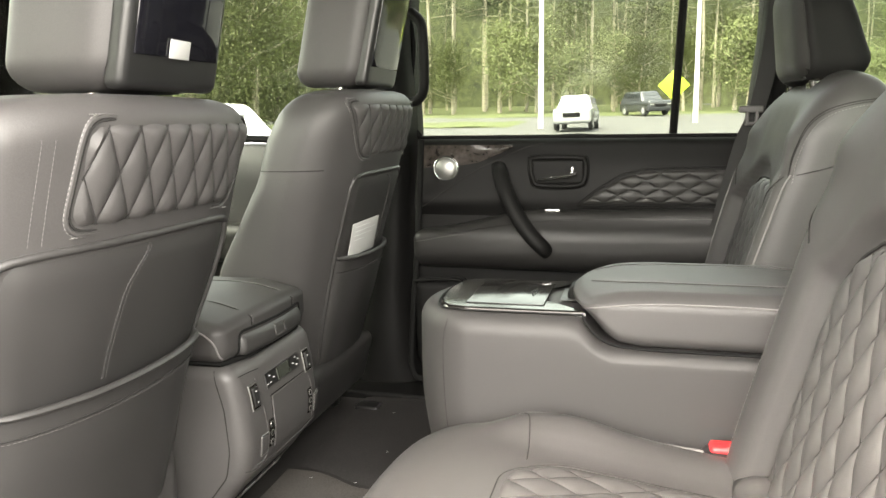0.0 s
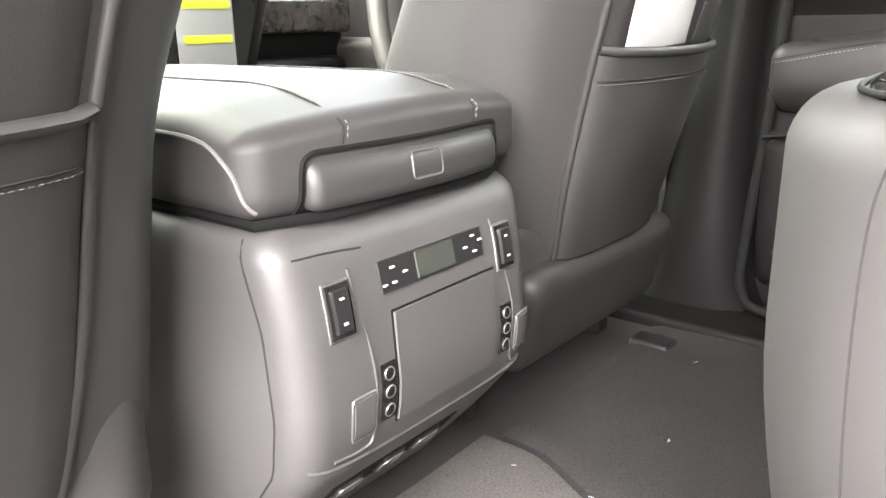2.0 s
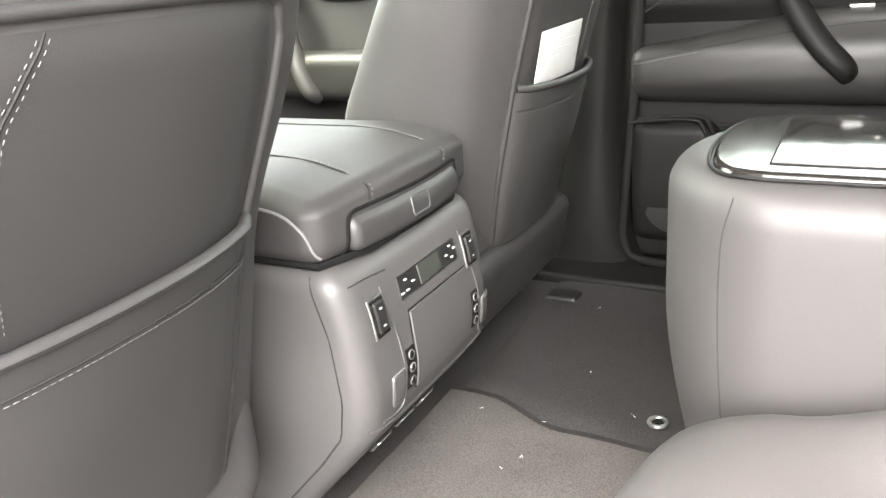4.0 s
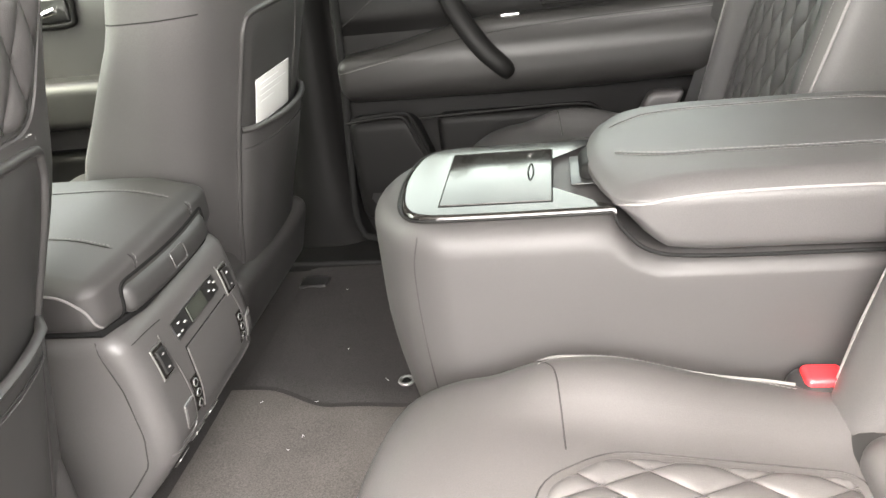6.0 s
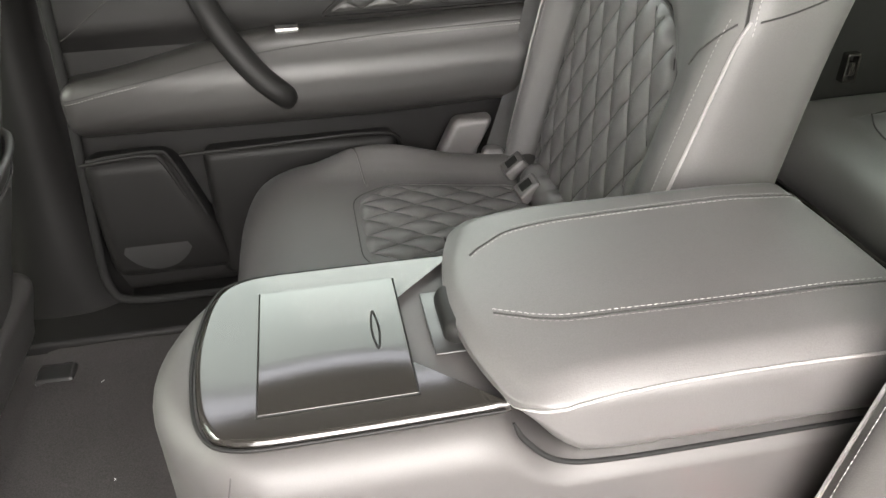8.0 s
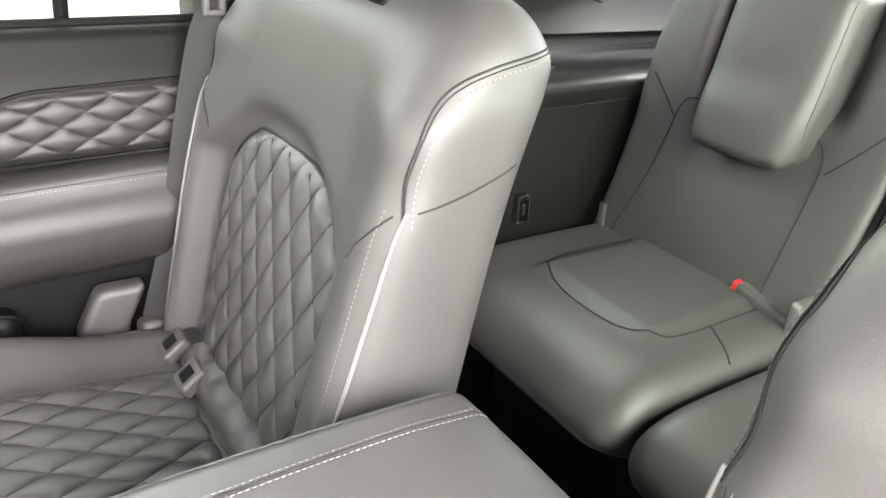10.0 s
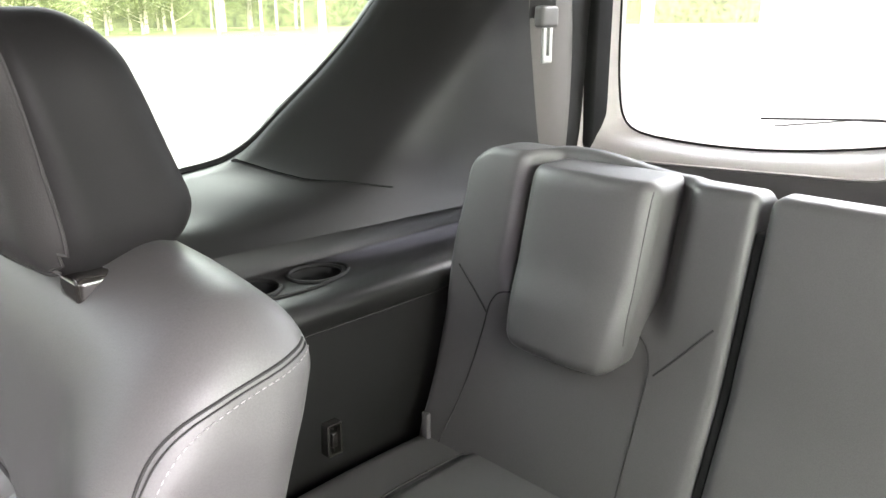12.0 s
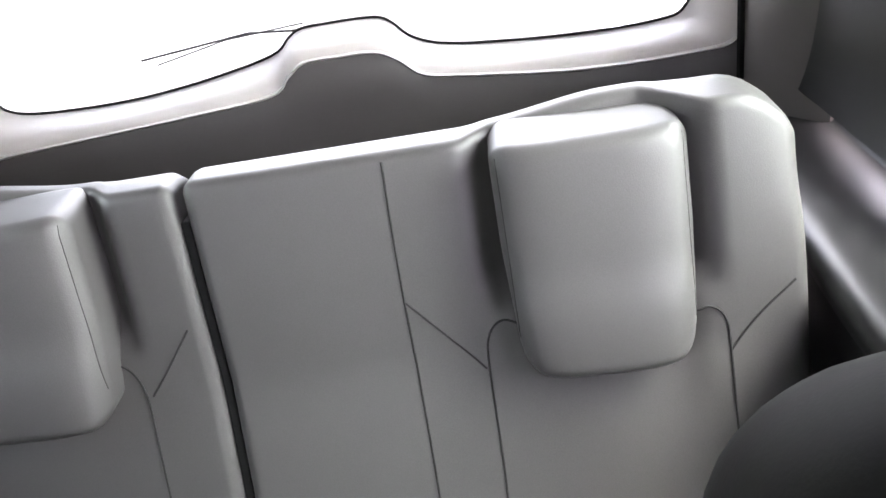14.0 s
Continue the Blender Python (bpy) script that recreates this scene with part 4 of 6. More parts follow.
    ln = drape([(-0.3, y, 0.352 - 0.006 * math.cos(y * 20)) for y in np.linspace(-0.155, -0.085, 14)], bv, (-1, 0, 0), 0.0)
    hang(part("body_seam", tube(ln, 0.0010, 5), SEAM), c)
    # low sockets under the flap
    hang(part("socket_recess", plate(-0.11, 0.075, 0.088, 0.126, 0.002, 0.001), BLACK), c)
    for y in (-0.08, -0.02, 0.034):
        hang(part("low_socket", plate(y - 0.016, y + 0.016, 0.098, 0.118, 0.002, 0.004), BUTTON), c)
        hang(part("socket_rim", tube([lay(y + u, v, 0.0042) for u, v in round_outline([(-0.015, 0.1), (0.015, 0.1), (0.015, 0.116), (-0.015, 0.116)], 0.005, 3)], 0.0012, 5, closed=True), ALU), c)
    # forward deck with veneer and shifter
    hang(part("shifter_deck", rbox((-1.25, -0.12, 0.375), (-0.88, 0.12, 0.405), 0.012, (8, 6, 1)), WOOD, label="glossy dark veneer deck"), c)
    hang(part("shift_lever", tube(smooth_line([(-1.1, -0.03, 0.4), (-1.09, -0.03, 0.46), (-1.08, -0.03, 0.5)], 5), [0.01] * 5 + [0.016] * 4 + [0.021, 0.02], 10), PIANO), c)
    c.location.x, c.location.z = c.location.x - 0.012, 0.016
    return c


front_console()


# ---------------------------------------------------------------- front seats
def front_seat(s):
    t = thing("front_chair", "dark grey leather front seat with quilted back" + (" and tagged pocket" if s > 0 else ""), "car seat", (-0.6, s * 0.465, 0.0), group="front seats")
    cy = 0.462

    def lean(z):
        return np.interp(z, [0.1, 0.25, 0.51, 0.70, 0.87, 1.1], [-0.485, -0.452, -0.388, -0.332, -0.285, -0.22])

    def put(name, vf, mat, label="", parent=None, smooth=True):
        v = np.array(vf[0], float)
        if s < 0:
            # the driver's backrest is set a little lower
            v[:, 2] -= 0.038 * ease((v[:, 2] - 0.42) / 0.28)
        o = part(name, mirror((v, vf[1]), s), mat, label=label, smooth=smooth)
        return hang(o, parent or t)

    def bend(v):
        x, y, z = v[:, 0].copy(), v[:, 1] - cy, v[:, 2].copy()
        w = np.interp(z, [0.2, 0.3, 0.5, 0.70, 0.82, 0.89], [0.84, 0.90, 0.98, 1.0, 0.98, 0.93])
        if s < 0:
            w = np.maximum(w, 0.985)
        v[:, 1] = cy + y * w
        v[:, 1] -= 0.024 * ease(-y / 0.2) * ease((z - 0.45) / 0.25)
        # rear face curves forward at the sides, front face carries bolsters
        rear = ease((x + 0.13) / 0.13)
        deep = np.interp(z, [0.3, 0.5, 0.70, 0.80, 0.90], [0.15, 0.125, 0.06, 0.065, 0.05])
        v[:, 0] = lean(z) + x - rear * 0.075 * np.abs(y / 0.275) ** 3.0 - (1 - rear) * deep * (0.5 + 0.5 * np.abs(y / 0.28) ** 2)
        v[:, 2] = z - 0.03 * np.abs(y / 0.28) ** 4 * ease((z - 0.72) / 0.15)
        return v
    b = rbox((-0.15, cy - 0.275, 0.20), (0.0, cy + 0.275, 0.900), 0.05, (6, 18, 22), 4, bend=bend)
    back = put("backrest", b, LEATHER)
    bv = tree_of(b)
    # moulded shell inset in the back, with a soft rim
    zt = 0.726 if s < 0 else 0.707

    def half(z):
        return np.interp(z, [0.22, 0.25, 0.3, 0.5, zt - 0.052, zt - 0.02, zt], [0.125, 0.145, 0.152, 0.166, 0.179, 0.176, 0.160])
    sy = cy + (0.018 if s < 0 else 0.0)
    wide = 1.20 if s < 0 else 1.0
    rows = []
    for z in np.linspace(0.225, zt - 0.001, 28):
        h = half(z) * wide
        rows.append([drape([(lean(z), sy + h * u, z)], bv, (-1, 0, 0), 0.004 if abs(u) < 0.99 and 0.23 < z < zt - 0.003 else -0.004)[0] for u in np.linspace(-1, 1, 21)])
    put("back_shell", sheet(rows), SHELL, "dark vinyl seat-back shell")
    bs = tree_of(sheet(rows))
    rim = smooth_line([(-0.3, sy + u * half(z) * wide, z) for u, z in ((-1, 0.24), (-1, 0.35), (-1, 0.5), (-1, zt - 0.067), (-1, zt - 0.023), (-0.93, zt - 0.003), (0, zt), (0.93, zt - 0.003), (1, zt - 0.023), (1, zt - 0.067), (1, 0.5), (1, 0.35), (1, 0.24))], 6)
    put("shell_rim", tube(drape(rim, bv, (-1, 0, 0), 0.001), 0.0052, 8), SHELL)
    # map pocket
    prow = []
    for z in np.linspace(0.245, 0.512, 16):
        h = half(z) * 0.97 * wide
        prow.append([drape([(lean(z), sy + h * u, z)], bv, (-1, 0, 0), 0.010 + 0.016 * (1 - u * u) * ease((z - 0.25) / 0.2) if abs(u) < 0.99 else 0.003)[0] for u in np.linspace(-1, 1, 21)])
    put("map_pocket", sheet(prow, (-0.004, 0, 0)), SHELL, "dark elasticated map pocket")
    bp = tree_of(sheet(prow))
    put("pocket_hem", tube(np.array(prow[-1]), 0.006, 8), SHELL)
    for dz in (0.475,):
        ln = drape([(-0.3, sy + u * half(dz) * 0.95 * wide, dz) for u in np.linspace(-1, 1, 40)], bp, (-1, 0, 0), 0.001)
        put("pocket_seam", tube(ln, 0.0010, 5), SEAM)
        put("pocket_stitching", stitches(ln + np.array([0.001, 0, -0.004])), THREAD_DARK)
    vl = smooth_line([(-0.3, cy + 0.063, 0.515), (-0.3, cy + 0.065, 0.57), (-0.3, cy + 0.059, 0.65), (-0.3, cy + 0.043, 0.684), (-0.3, cy + 0.022, zt - 0.012)], 8)
    put("shell_seam", tube(drape(vl, bs, (-1, 0, 0), 0.0), 0.0010, 5), SEAM)
    for dy in (-0.004, 0.004):
        put("shell_stitching", stitches(drape(vl + np.array([0, dy, 0]), bs, (-1, 0, 0), 0.0008), 0.0034, 0.0034, 0.0005), THREAD_DARK)
    # quilted panel across the shoulders
    poly = round_outline([(-0.240, 0.062), (0.152, 0.062), (0.163, -0.062), (-0.172, -0.062)], 0.03)
    place = on_surface(bv, (-1, 0, 0), (-0.3, cy, 0.807), (0, 1, 0), (0, 0, 1.0))
    put("quilted_panel", quilt(poly, (0.050, 0.104), place, puff=0.0075), LEATHER, "diamond-quilted grey leather shoulder panel")
    put("quilting_seam", quilt_seams(poly, (0.050, 0.104), place), SEAM)
    for grow, mat, r in ((1.0, SEAM, 0.0016), (1.025, LEATHER, 0.0032)):
        put("panel_piping", tube([place(u * grow, v * (1 + 2.4 * (grow - 1)), 0.0008) for u, v in poly], r, 6, closed=True), mat)
    ring = smooth_line([place(u * 1.04, v * 1.10, 0.0012) for u, v in poly], 2, closed=True)
    put("panel_stitching", stitches(ring, r=0.0008), THREAD)
    for u in (0.186, 0.200):
        ln = drape([(-0.3, cy + u, z) for z in np.linspace(0.735, 0.85, 20)], bv, (-1, 0, 0), 0.0006)
        put("cover_stitching", stitches(ln, r=0.0006), THREAD_DARK)
    # side seam of the backrest cover
    for e in (-1, 1):
        ln = drape([(x, cy + e * 0.6, 0.722) for x in np.linspace(-0.52, -0.38, 16)], bv, (0, -e, 0), 0.0005)
        put("side_seam", tube(ln, 0.0011, 5), SEAM)
        fr = smooth_line([(-0.50, cy + e * 0.248, 0.715), (-0.53, cy + e * 0.252, 0.65), (-0.56, cy + e * 0.25, 0.55), (-0.59, cy + e * 0.245, 0.42), (-0.61, cy + e * 0.235, 0.30)], 8)
        put("bolster_piping", tube(drape(fr, bv, (1, 0, 0), 0.001), 0.002, 6), PIPING)
    # headrest with a screen
    hy, dz = cy - 0.042, -0.008

    def hb(v):
        x, y, z = v[:, 0].copy(), v[:, 1] - hy, v[:, 2].copy()
        k = ease((0.02 - x) / 0.16)
        v[:, 1] = hy + y * (1 - 0.06 * k - 0.08 * ease((0.95 - z) / 0.08))
        v[:, 0] = -0.335 + 0.22 * (z - 0.90) + x - 0.02 * k * (y / 0.13) ** 2
        v[:, 2] = z + dz
        return v

    def tilt(v):
        return np.stack([-0.335 + 0.22 * (v[:, 2] - 0.90) + v[:, 0], v[:, 1], v[:, 2] + dz], 1)
    put("headrest", rbox((-0.16, hy - 0.121, 0.912), (0.0, hy + 0.121, 1.16), 0.042, (6, 8, 8), 4, bend=hb), LEATHER, "grey leather headrest with a built-in screen")
    put("screen_bezel", rbox((-0.02, hy - 0.107, 0.914), (0.012, hy + 0.107, 1.145), 0.012, (2, 8, 8), bend=tilt), BUTTON, "dark plastic screen surround")
    put("screen", rbox((0.010, hy - 0.092, 0.955), (0.0145, hy + 0.092, 1.13), 0.002, (1, 4, 4), 1, bend=tilt), SCREEN, "switched-off glossy dark screen")
    for e in (-1, 1):
        put("headrest_post", tube([(-0.405, hy + e * 0.06, 0.86), (-0.395, hy + e * 0.06, 0.93)], 0.006, 8), CHROME)
    # lower frame, cushion and rails
    put("cushion", rbox((-1.02, cy - 0.24, 0.14), (-0.47, cy + 0.24, 0.33), 0.06, (10, 10, 5), 4), LEATHER)
    put("side_cover", rbox((-0.86, cy - (0.215 if s > 0 else 0.18), 0.09), (-0.47 if s > 0 else -0.50, cy + 0.215, 0.245), 0.035, (6, 8, 4), 3, bend=lambda v: np.stack([v[:, 0] + 0.03 * ease((v[:, 2] - 0.1) / 0.15), v[:, 1], v[:, 2]], 1)), SHELL, "dark vinyl seat base cover")
    for e in (-1, 1):
        put("seat_rail", rbox((-0.95, cy + e * 0.2 - 0.02, 0.0), (-0.56, cy + e * 0.2 + 0.02, 0.04), 0.012, (6, 2, 2)), BUTTON)
        if e > 0:
            put("rail_cover", rbox((-0.50, cy + e * 0.2 - 0.028, 0.0), (-0.43, cy + e * 0.2 + 0.022, 0.016), 0.007, (3, 3, 2)), BUTTON)
    if s < 0:
        t.location.y -= 0.012
    return t


front_seat(1)
front_seat(-1)


# ---------------------------------------------------------------- second-row console
def rear_console():
    c = thing("centre_console", "grey leather centre console with a piano-black top", "console", (0.2, 0, 0))

    def bend(v):
        x, y, z = v[:, 0].copy(), v[:, 1].copy(), v[:, 2].copy()
        f = ease((0.10 - x) / 0.16)
        v[:, 1] = y * (1 - 0.05 * ease((0.25 - z) / 0.25) + 0.0)
        v[:, 0] = x + f * (0.078 * (y / 0.15) ** 2 + 0.055 * ease((0.36 - z) / 0.36))
        # saddle that carries the armrest
        top = ease((z - 0.40) / 0.09)
        v[:, 2] = z - 0.042 * top * ease((x - 0.185) / 0.05)
        return v
    b = rbox((-0.104, -0.152, 0.0), (0.64, 0.152, 0.497), 0.035, (26, 12, 16), 4, bend=bend)
    hang(part("body", b, LEATHER_SIDE, label="smooth grey console body"), c)
    bv = tree_of(b)
    for s in (1, -1):
        ln = smooth_line([(-0.026, s * 0.3, 0.485), (-0.034, s * 0.3, 0.44), (-0.032, s * 0.3, 0.35), (-0.02, s * 0.3, 0.22), (0.0, s * 0.3, 0.05)], 10)
        hang(part("body_seam", tube(drape(ln, bv, (0, -s, 0), 0.0), 0.0008, 5), SEAM), c)
    # top plate
    out = smooth_line([(0.20, -0.118, 0), (0.05, -0.12, 0), (-0.02, -0.116, 0), (-0.047, -0.09, 0), (-0.058, -0.03, 0), (-0.058, 0.03, 0), (-0.047, 0.09, 0), (-0.02, 0.116, 0), (0.05, 0.12, 0), (0.20, 0.118, 0)], 6)
    rows = [np.array([(0.08 + (x - 0.08) * f, y * f, z) for x, y, _ in out]) for f, z in ((0.0, 0.5035), (0.5, 0.5035), (0.965, 0.5035), (0.975, 0.5034), (1.0, 0.501), (1.01, 0.495))]
    hang(part("top_plate", sheet(rows), PIANO, label="glossy black console top"), c)
    hang(part("plate_rim", tube(np.array([(x * 1.0 - 0.004, y * 1.03, 0.4985) for x, y, _ in out]), 0.0018, 8), SOFT), c)
    hang(part("lid_gap", rbox((-0.0050, -0.0935, 0.5034), (0.1305, 0.0845, 0.5041), 0.0004, (1, 1, 1), 1), BLACK), c)
    lid = hang(part("cup_lid", rbox((-0.0036, -0.0920, 0.5036), (0.1290, 0.0830, 0.5053), 0.0008, (2, 2, 1), 2), PIANO, label="glossy black cup holder lid"), c)
    hang(part("lid_slot", tube(smooth_line([(0.103, -0.028, 0.5054), (0.1065, 0.0, 0.5054), (0.103, 0.03, 0.5054), (0.0995, 0.0, 0.5054)], 6, closed=True), 0.0011, 6, closed=True), BLACK), c)
    hang(part("notch", rbox((0.152, -0.046, 0.5030), (0.215, 0.050, 0.5046), 0.001, (3, 3, 1), 1), BUTTON), c)
    hang(part("push_button", rbox((0.163, -0.036, 0.494), (0.225, 0.040, 0.5245), 0.014, (4, 5, 2), 4), SOFT), c)
    # armrest
    def ab(v):
        x, y = v[:, 0].copy(), v[:, 1].copy()
        k = (v[:, 2] - 0.453) / 0.09
        low = np.interp(x, [0.172, 0.19, 0.21, 0.235, 0.29, 0.588], [0.512, 0.498, 0.479, 0.462, 0.456, 0.455])
        top = np.interp(x, [0.172, 0.185, 0.205, 0.24, 0.30, 0.50, 0.588], [0.522, 0.530, 0.536, 0.541, 0.544, 0.544, 0.538])
        v[:, 2] = low + (top - low) * k + 0.004 * (1 - (y / 0.14) ** 2) * ease(k * 2 - 1)
        v[:, 1] = y * (1 - 0.06 * ease((k - 0.72) / 0.28) - 0.05 * ease((0.21 - x) / 0.04))
        v[:, 0] = x + 0.026 * (y / 0.14) ** 2 * ease((0.30 - x) / 0.12)
        return v
    a = rbox((0.172, -0.153, 0.453), (0.588, 0.153, 0.543), 0.022, (24, 14, 6), 5, bend=ab)
    hang(part("armrest", a, LEATHER, label="padded grey leather armrest"), c)
    ba = tree_of(a)
    for s in (1, -1):
        w = 0.092 if s > 0 else 0.078
        p = drape(smooth_line([(0.205, s * (w - 0.036), 0.7), (0.222, s * (w - 0.024), 0.7), (0.262, s * (w - 0.006), 0.7), (0.36, s * w, 0.7), (0.47, s * (w + 0.002), 0.7), (0.582, s * w, 0.7)], 12), ba, (0, 0, -1), 0.0005)
        hang(part("armrest_seam", tube(p, 0.0010, 5), SEAM), c)
        hang(part("armrest_stitching", stitches(p + np.array([0, -s * 0.005, 0.0008]), r=0.0006), THREAD), c)
        hang(part("armrest_stitching", stitches(p + np.array([0, s * 0.004, 0.0008]), r=0.0005), THREAD_DARK), c)
        p = drape(smooth_line([(0.196, s * 0.3, 0.512), (0.222, s * 0.3, 0.519), (0.265, s * 0.3, 0.5245), (0.33, s * 0.3, 0.528), (0.45, s * 0.3, 0.528), (0.575, s * 0.3, 0.524)], 12), ba, (0, -s, 0), 0.001)
        hang(part("armrest_piping", tube(p, np.interp(np.arange(len(p)), [0, 10], [0.0003, 0.0015]), 6), PIPING, label="pale piping along the armrest"), c)
        gap = smooth_line([(0.196, s * 0.145, 0.507), (0.206, s * 0.149, 0.489), (0.234, s * 0.1525, 0.465), (0.29, s * 0.1525, 0.456), (0.45, s * 0.1525, 0.455), (0.60, s * 0.1525, 0.455)], 8)
        hang(part("armrest_gap", tube(gap, np.interp(np.arange(len(gap)), [0, 4], [0.0012, 0.0024]), 8), BLACK), c)
    c.location.z = 0.013
    return c


rear_console()


# ---------------------------------------------------------------- second-row seats
def rear_seat(s):
    t = thing("second_row_seat", "grey quilted leather captain's seat with pale piping", "car seat", (0.4, s * 0.52, 0), group="second-row seats")

    def put(name, vf, mat, label="", smooth=True):
        return hang(part(name, mirror(vf, s), mat, label=label, smooth=smooth), t)
    cy = 0.49

    def mid(z):
        return 0.608 + 0.27 * (z - 0.70)

    def arch(y, z):
        """1 inside the recessed quilt, 0 outside."""
        top = 0.718 - 0.09 * np.clip(np.abs(y - 0.02) / 0.2, 0, 1) ** 2.5
        return ease((0.232 - np.abs(y - 0.02)) / 0.03) * ease((top + 0.016 - z) / 0.03)

    def bend(v):
        x, y, z = v[:, 0].copy(), v[:, 1] - cy, v[:, 2].copy()
        w = np.interp(z, [0.26, 0.4, 0.7, 0.82, 0.91], [0.93, 0.98, 1.0, 1.0, 0.95])
        v[:, 1] = cy + y * w + 0.022 * ease((y - 0.14) / 0.14) * np.exp(-((z - 0.60) / 0.14) ** 2)
        front = ease((-x + 0.02) / 0.06)
        wing = np.abs(y / 0.29)
        v[:, 0] = mid(z) + x + front * (0.022 * arch(y, z) - 0.022 * (1 - arch(y, z)) * ease((wing - 0.55) / 0.4) * ease((0.78 - z) / 0.1)) + front * (0.02 * ease((z - 0.84) / 0.08) - 0.022 * ease((wing - 0.5) / 0.4) * np.exp(-((z - 0.79) / 0.05) ** 2)) + (1 - front) * (0.012 + 0.022 * ease((0.72 - z) / 0.35))
        v[:, 2] = z - 0.022 * wing ** 3 * ease((z - 0.70) / 0.2) - 0.022 * ease((x + 0.01) / 0.07) * ease((z - 0.80) / 0.1)
        return v
    b = rbox((-0.064, cy - 0.302, 0.27), (0.064, cy + 0.304, 0.915), 0.05, (6, 40, 44), 5, bend=bend)
    put("backrest", b, LEATHER, "grey leather backrest")
    bv = tree_of(b)
    def panel(v):
        return 1.0 - 0.06 * max(0.0, -v) if v < 0.35 else math.sqrt(max(0.0, 1 - ((v - 0.35) / 0.66) ** 2.6))

    def panel_point(a, z, lift):
        return (mid(z) - 0.0475 + 0.004 * (a / 0.2) ** 2 - lift, cy + 0.02 + a, z)
    poly = np.array([(e * 0.194 * panel(e * v), e * 0.19 * v) for e in (1, -1) for v in np.linspace(-1.0, 0.99, 34)])

    def on_panel(u, v, lift):
        return panel_point(u, 0.505 + v, lift)
    q = quilt(poly, (0.062, 0.096), on_panel, puff=0.0085, sink=0.012, soft=0.018)
    put("quilting_seam", quilt_seams(poly, (0.062, 0.096), on_panel, 0.0009, 0.0016, 0.010), SEAM)
    border = [(0.5, cy + 0.02 + e * 0.19 * panel(e * v), 0.505 + e * 0.187 * v) for e in (1, -1) for v in np.linspace(-0.97, 0.96, 30)]
    put("panel_seam", tube(drape(smooth_line(border, 2, closed=True), bv, (1, 0, 0), 0.0), 0.0026, 6, closed=True), SEAM)
    put("quilted_back", q, LEATHER, "diamond-quilted leather back panel")
    # inner edge piping, side seams, shoulder stitching (the outer edge mirrors it)
    for e in (-1, 1):
        pl = smooth_line([(mid(0.695) - 0.055, cy + e * 0.293, 0.716), (mid(0.65) - 0.066, cy + e * 0.290, 0.65), (mid(0.55) - 0.07, cy + e * 0.286, 0.55), (mid(0.45) - 0.07, cy + e * 0.281, 0.45), (mid(0.34) - 0.07, cy + e * 0.273, 0.34)], 10)
        pp = drape(pl, bv, (1, 0, 0), 0.0015)
        put("side_piping", tube(pp, 0.0021, 7), PIPING, "pale grey piping down the bolster")
        put("bolster_stitching", stitches(drape(pl - np.array([0, e * 0.016, 0]), bv, (1, 0, 0), 0.001)), THREAD)
        ln = drape(smooth_line([(mid(0.71) - 0.05, cy + e * 0.6, 0.716), (mid(0.72), cy + e * 0.6, 0.73), (mid(0.74) + 0.05, cy + e * 0.6, 0.75)], 10), bv, (0, -e, 0), 0.0005)
        put("side_seam", tube(ln, 0.0012, 5), SEAM)
        sh = smooth_line([(0.548, cy + e * 0.6, 0.705), (0.556, cy + e * 0.6, 0.75), (0.573, cy + e * 0.6, 0.796), (0.60, cy + e * 0.6, 0.825), (0.64, cy + e * 0.6, 0.841), (0.69, cy + e * 0.6, 0.849), (0.72, cy + e * 0.6, 0.850)], 10)
        sp = drape(sh, bv, (0, -e, 0), 0.0008)
        put("shoulder_seam", tube(sp, 0.0008, 5), SEAM)
        put("shoulder_seam", tube(drape(sh + np.array([-0.001, 0, 0.004]), bv, (0, -e, 0), 0.0), 0.0013, 5), SEAM)
        put("shoulder_stitching", stitches(drape(sh + np.array([0.006, 0, -0.004]), bv, (0, -e, 0), 0.001), r=0.0007), THREAD)
        arc = smooth_line([(0.5, cy + e * 0.285, 0.712), (0.5, cy + e * 0.268, 0.69), (0.5, cy + e * 0.252, 0.672), (0.5, cy + e * 0.24, 0.655)], 8)
        put("wing_seam", tube(drape(arc, bv, (1, 0, 0), 0.0006), 0.0012, 5), SEAM)
    # headrest
    def hb(v):
        x, y, z = v[:, 0].copy(), v[:, 1] - cy, v[:, 2].copy()
        k = ease((0.03 - x) / 0.16)
        v[:, 1] = cy - (0.036 if s < 0 else 0.0) + y * (1 - (0.10 if s > 0 else 0.05) * (1 - k) - 0.12 * ease((z - 1.02) / 0.1))
        v[:, 0] = 0.652 + (0.024 if s < 0 else 0.0) + x - 0.05 * (z - 0.93) - 0.30 * (1 - k) * np.maximum(0, z - 0.94) + 0.02 * k * (y / 0.13) ** 2
        v[:, 2] = z + 0.006 * ease((x + 0.02) / 0.1) * ease((0.98 - z) / 0.08)
        return v
    foot, crest, soft_r = (0.889, 1.097, 0.046) if s > 0 else (0.905, 1.080, 0.058)
    h = rbox((-0.085, cy - 0.15, foot), (0.070, cy + 0.15, crest), soft_r, (14, 12, 12), 5, bend=hb)
    # sides and back take the shade-darkened leather
    put("headrest", h, HEAD_SHADED, "dark leather headrest with stitched edges, sides darkened as shade")
    flat = rbox((-0.085, cy - 0.15, foot), (0.070, cy + 0.15, crest), soft_r, (14, 12, 12), 5)[0]
    hv = np.array(h[0])
    c0 = np.array([0.645, cy, 1.02])
    # front pad: same leather in a lighter tone, as the lit face
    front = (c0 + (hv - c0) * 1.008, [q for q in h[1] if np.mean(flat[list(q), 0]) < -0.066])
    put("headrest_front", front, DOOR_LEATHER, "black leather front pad")
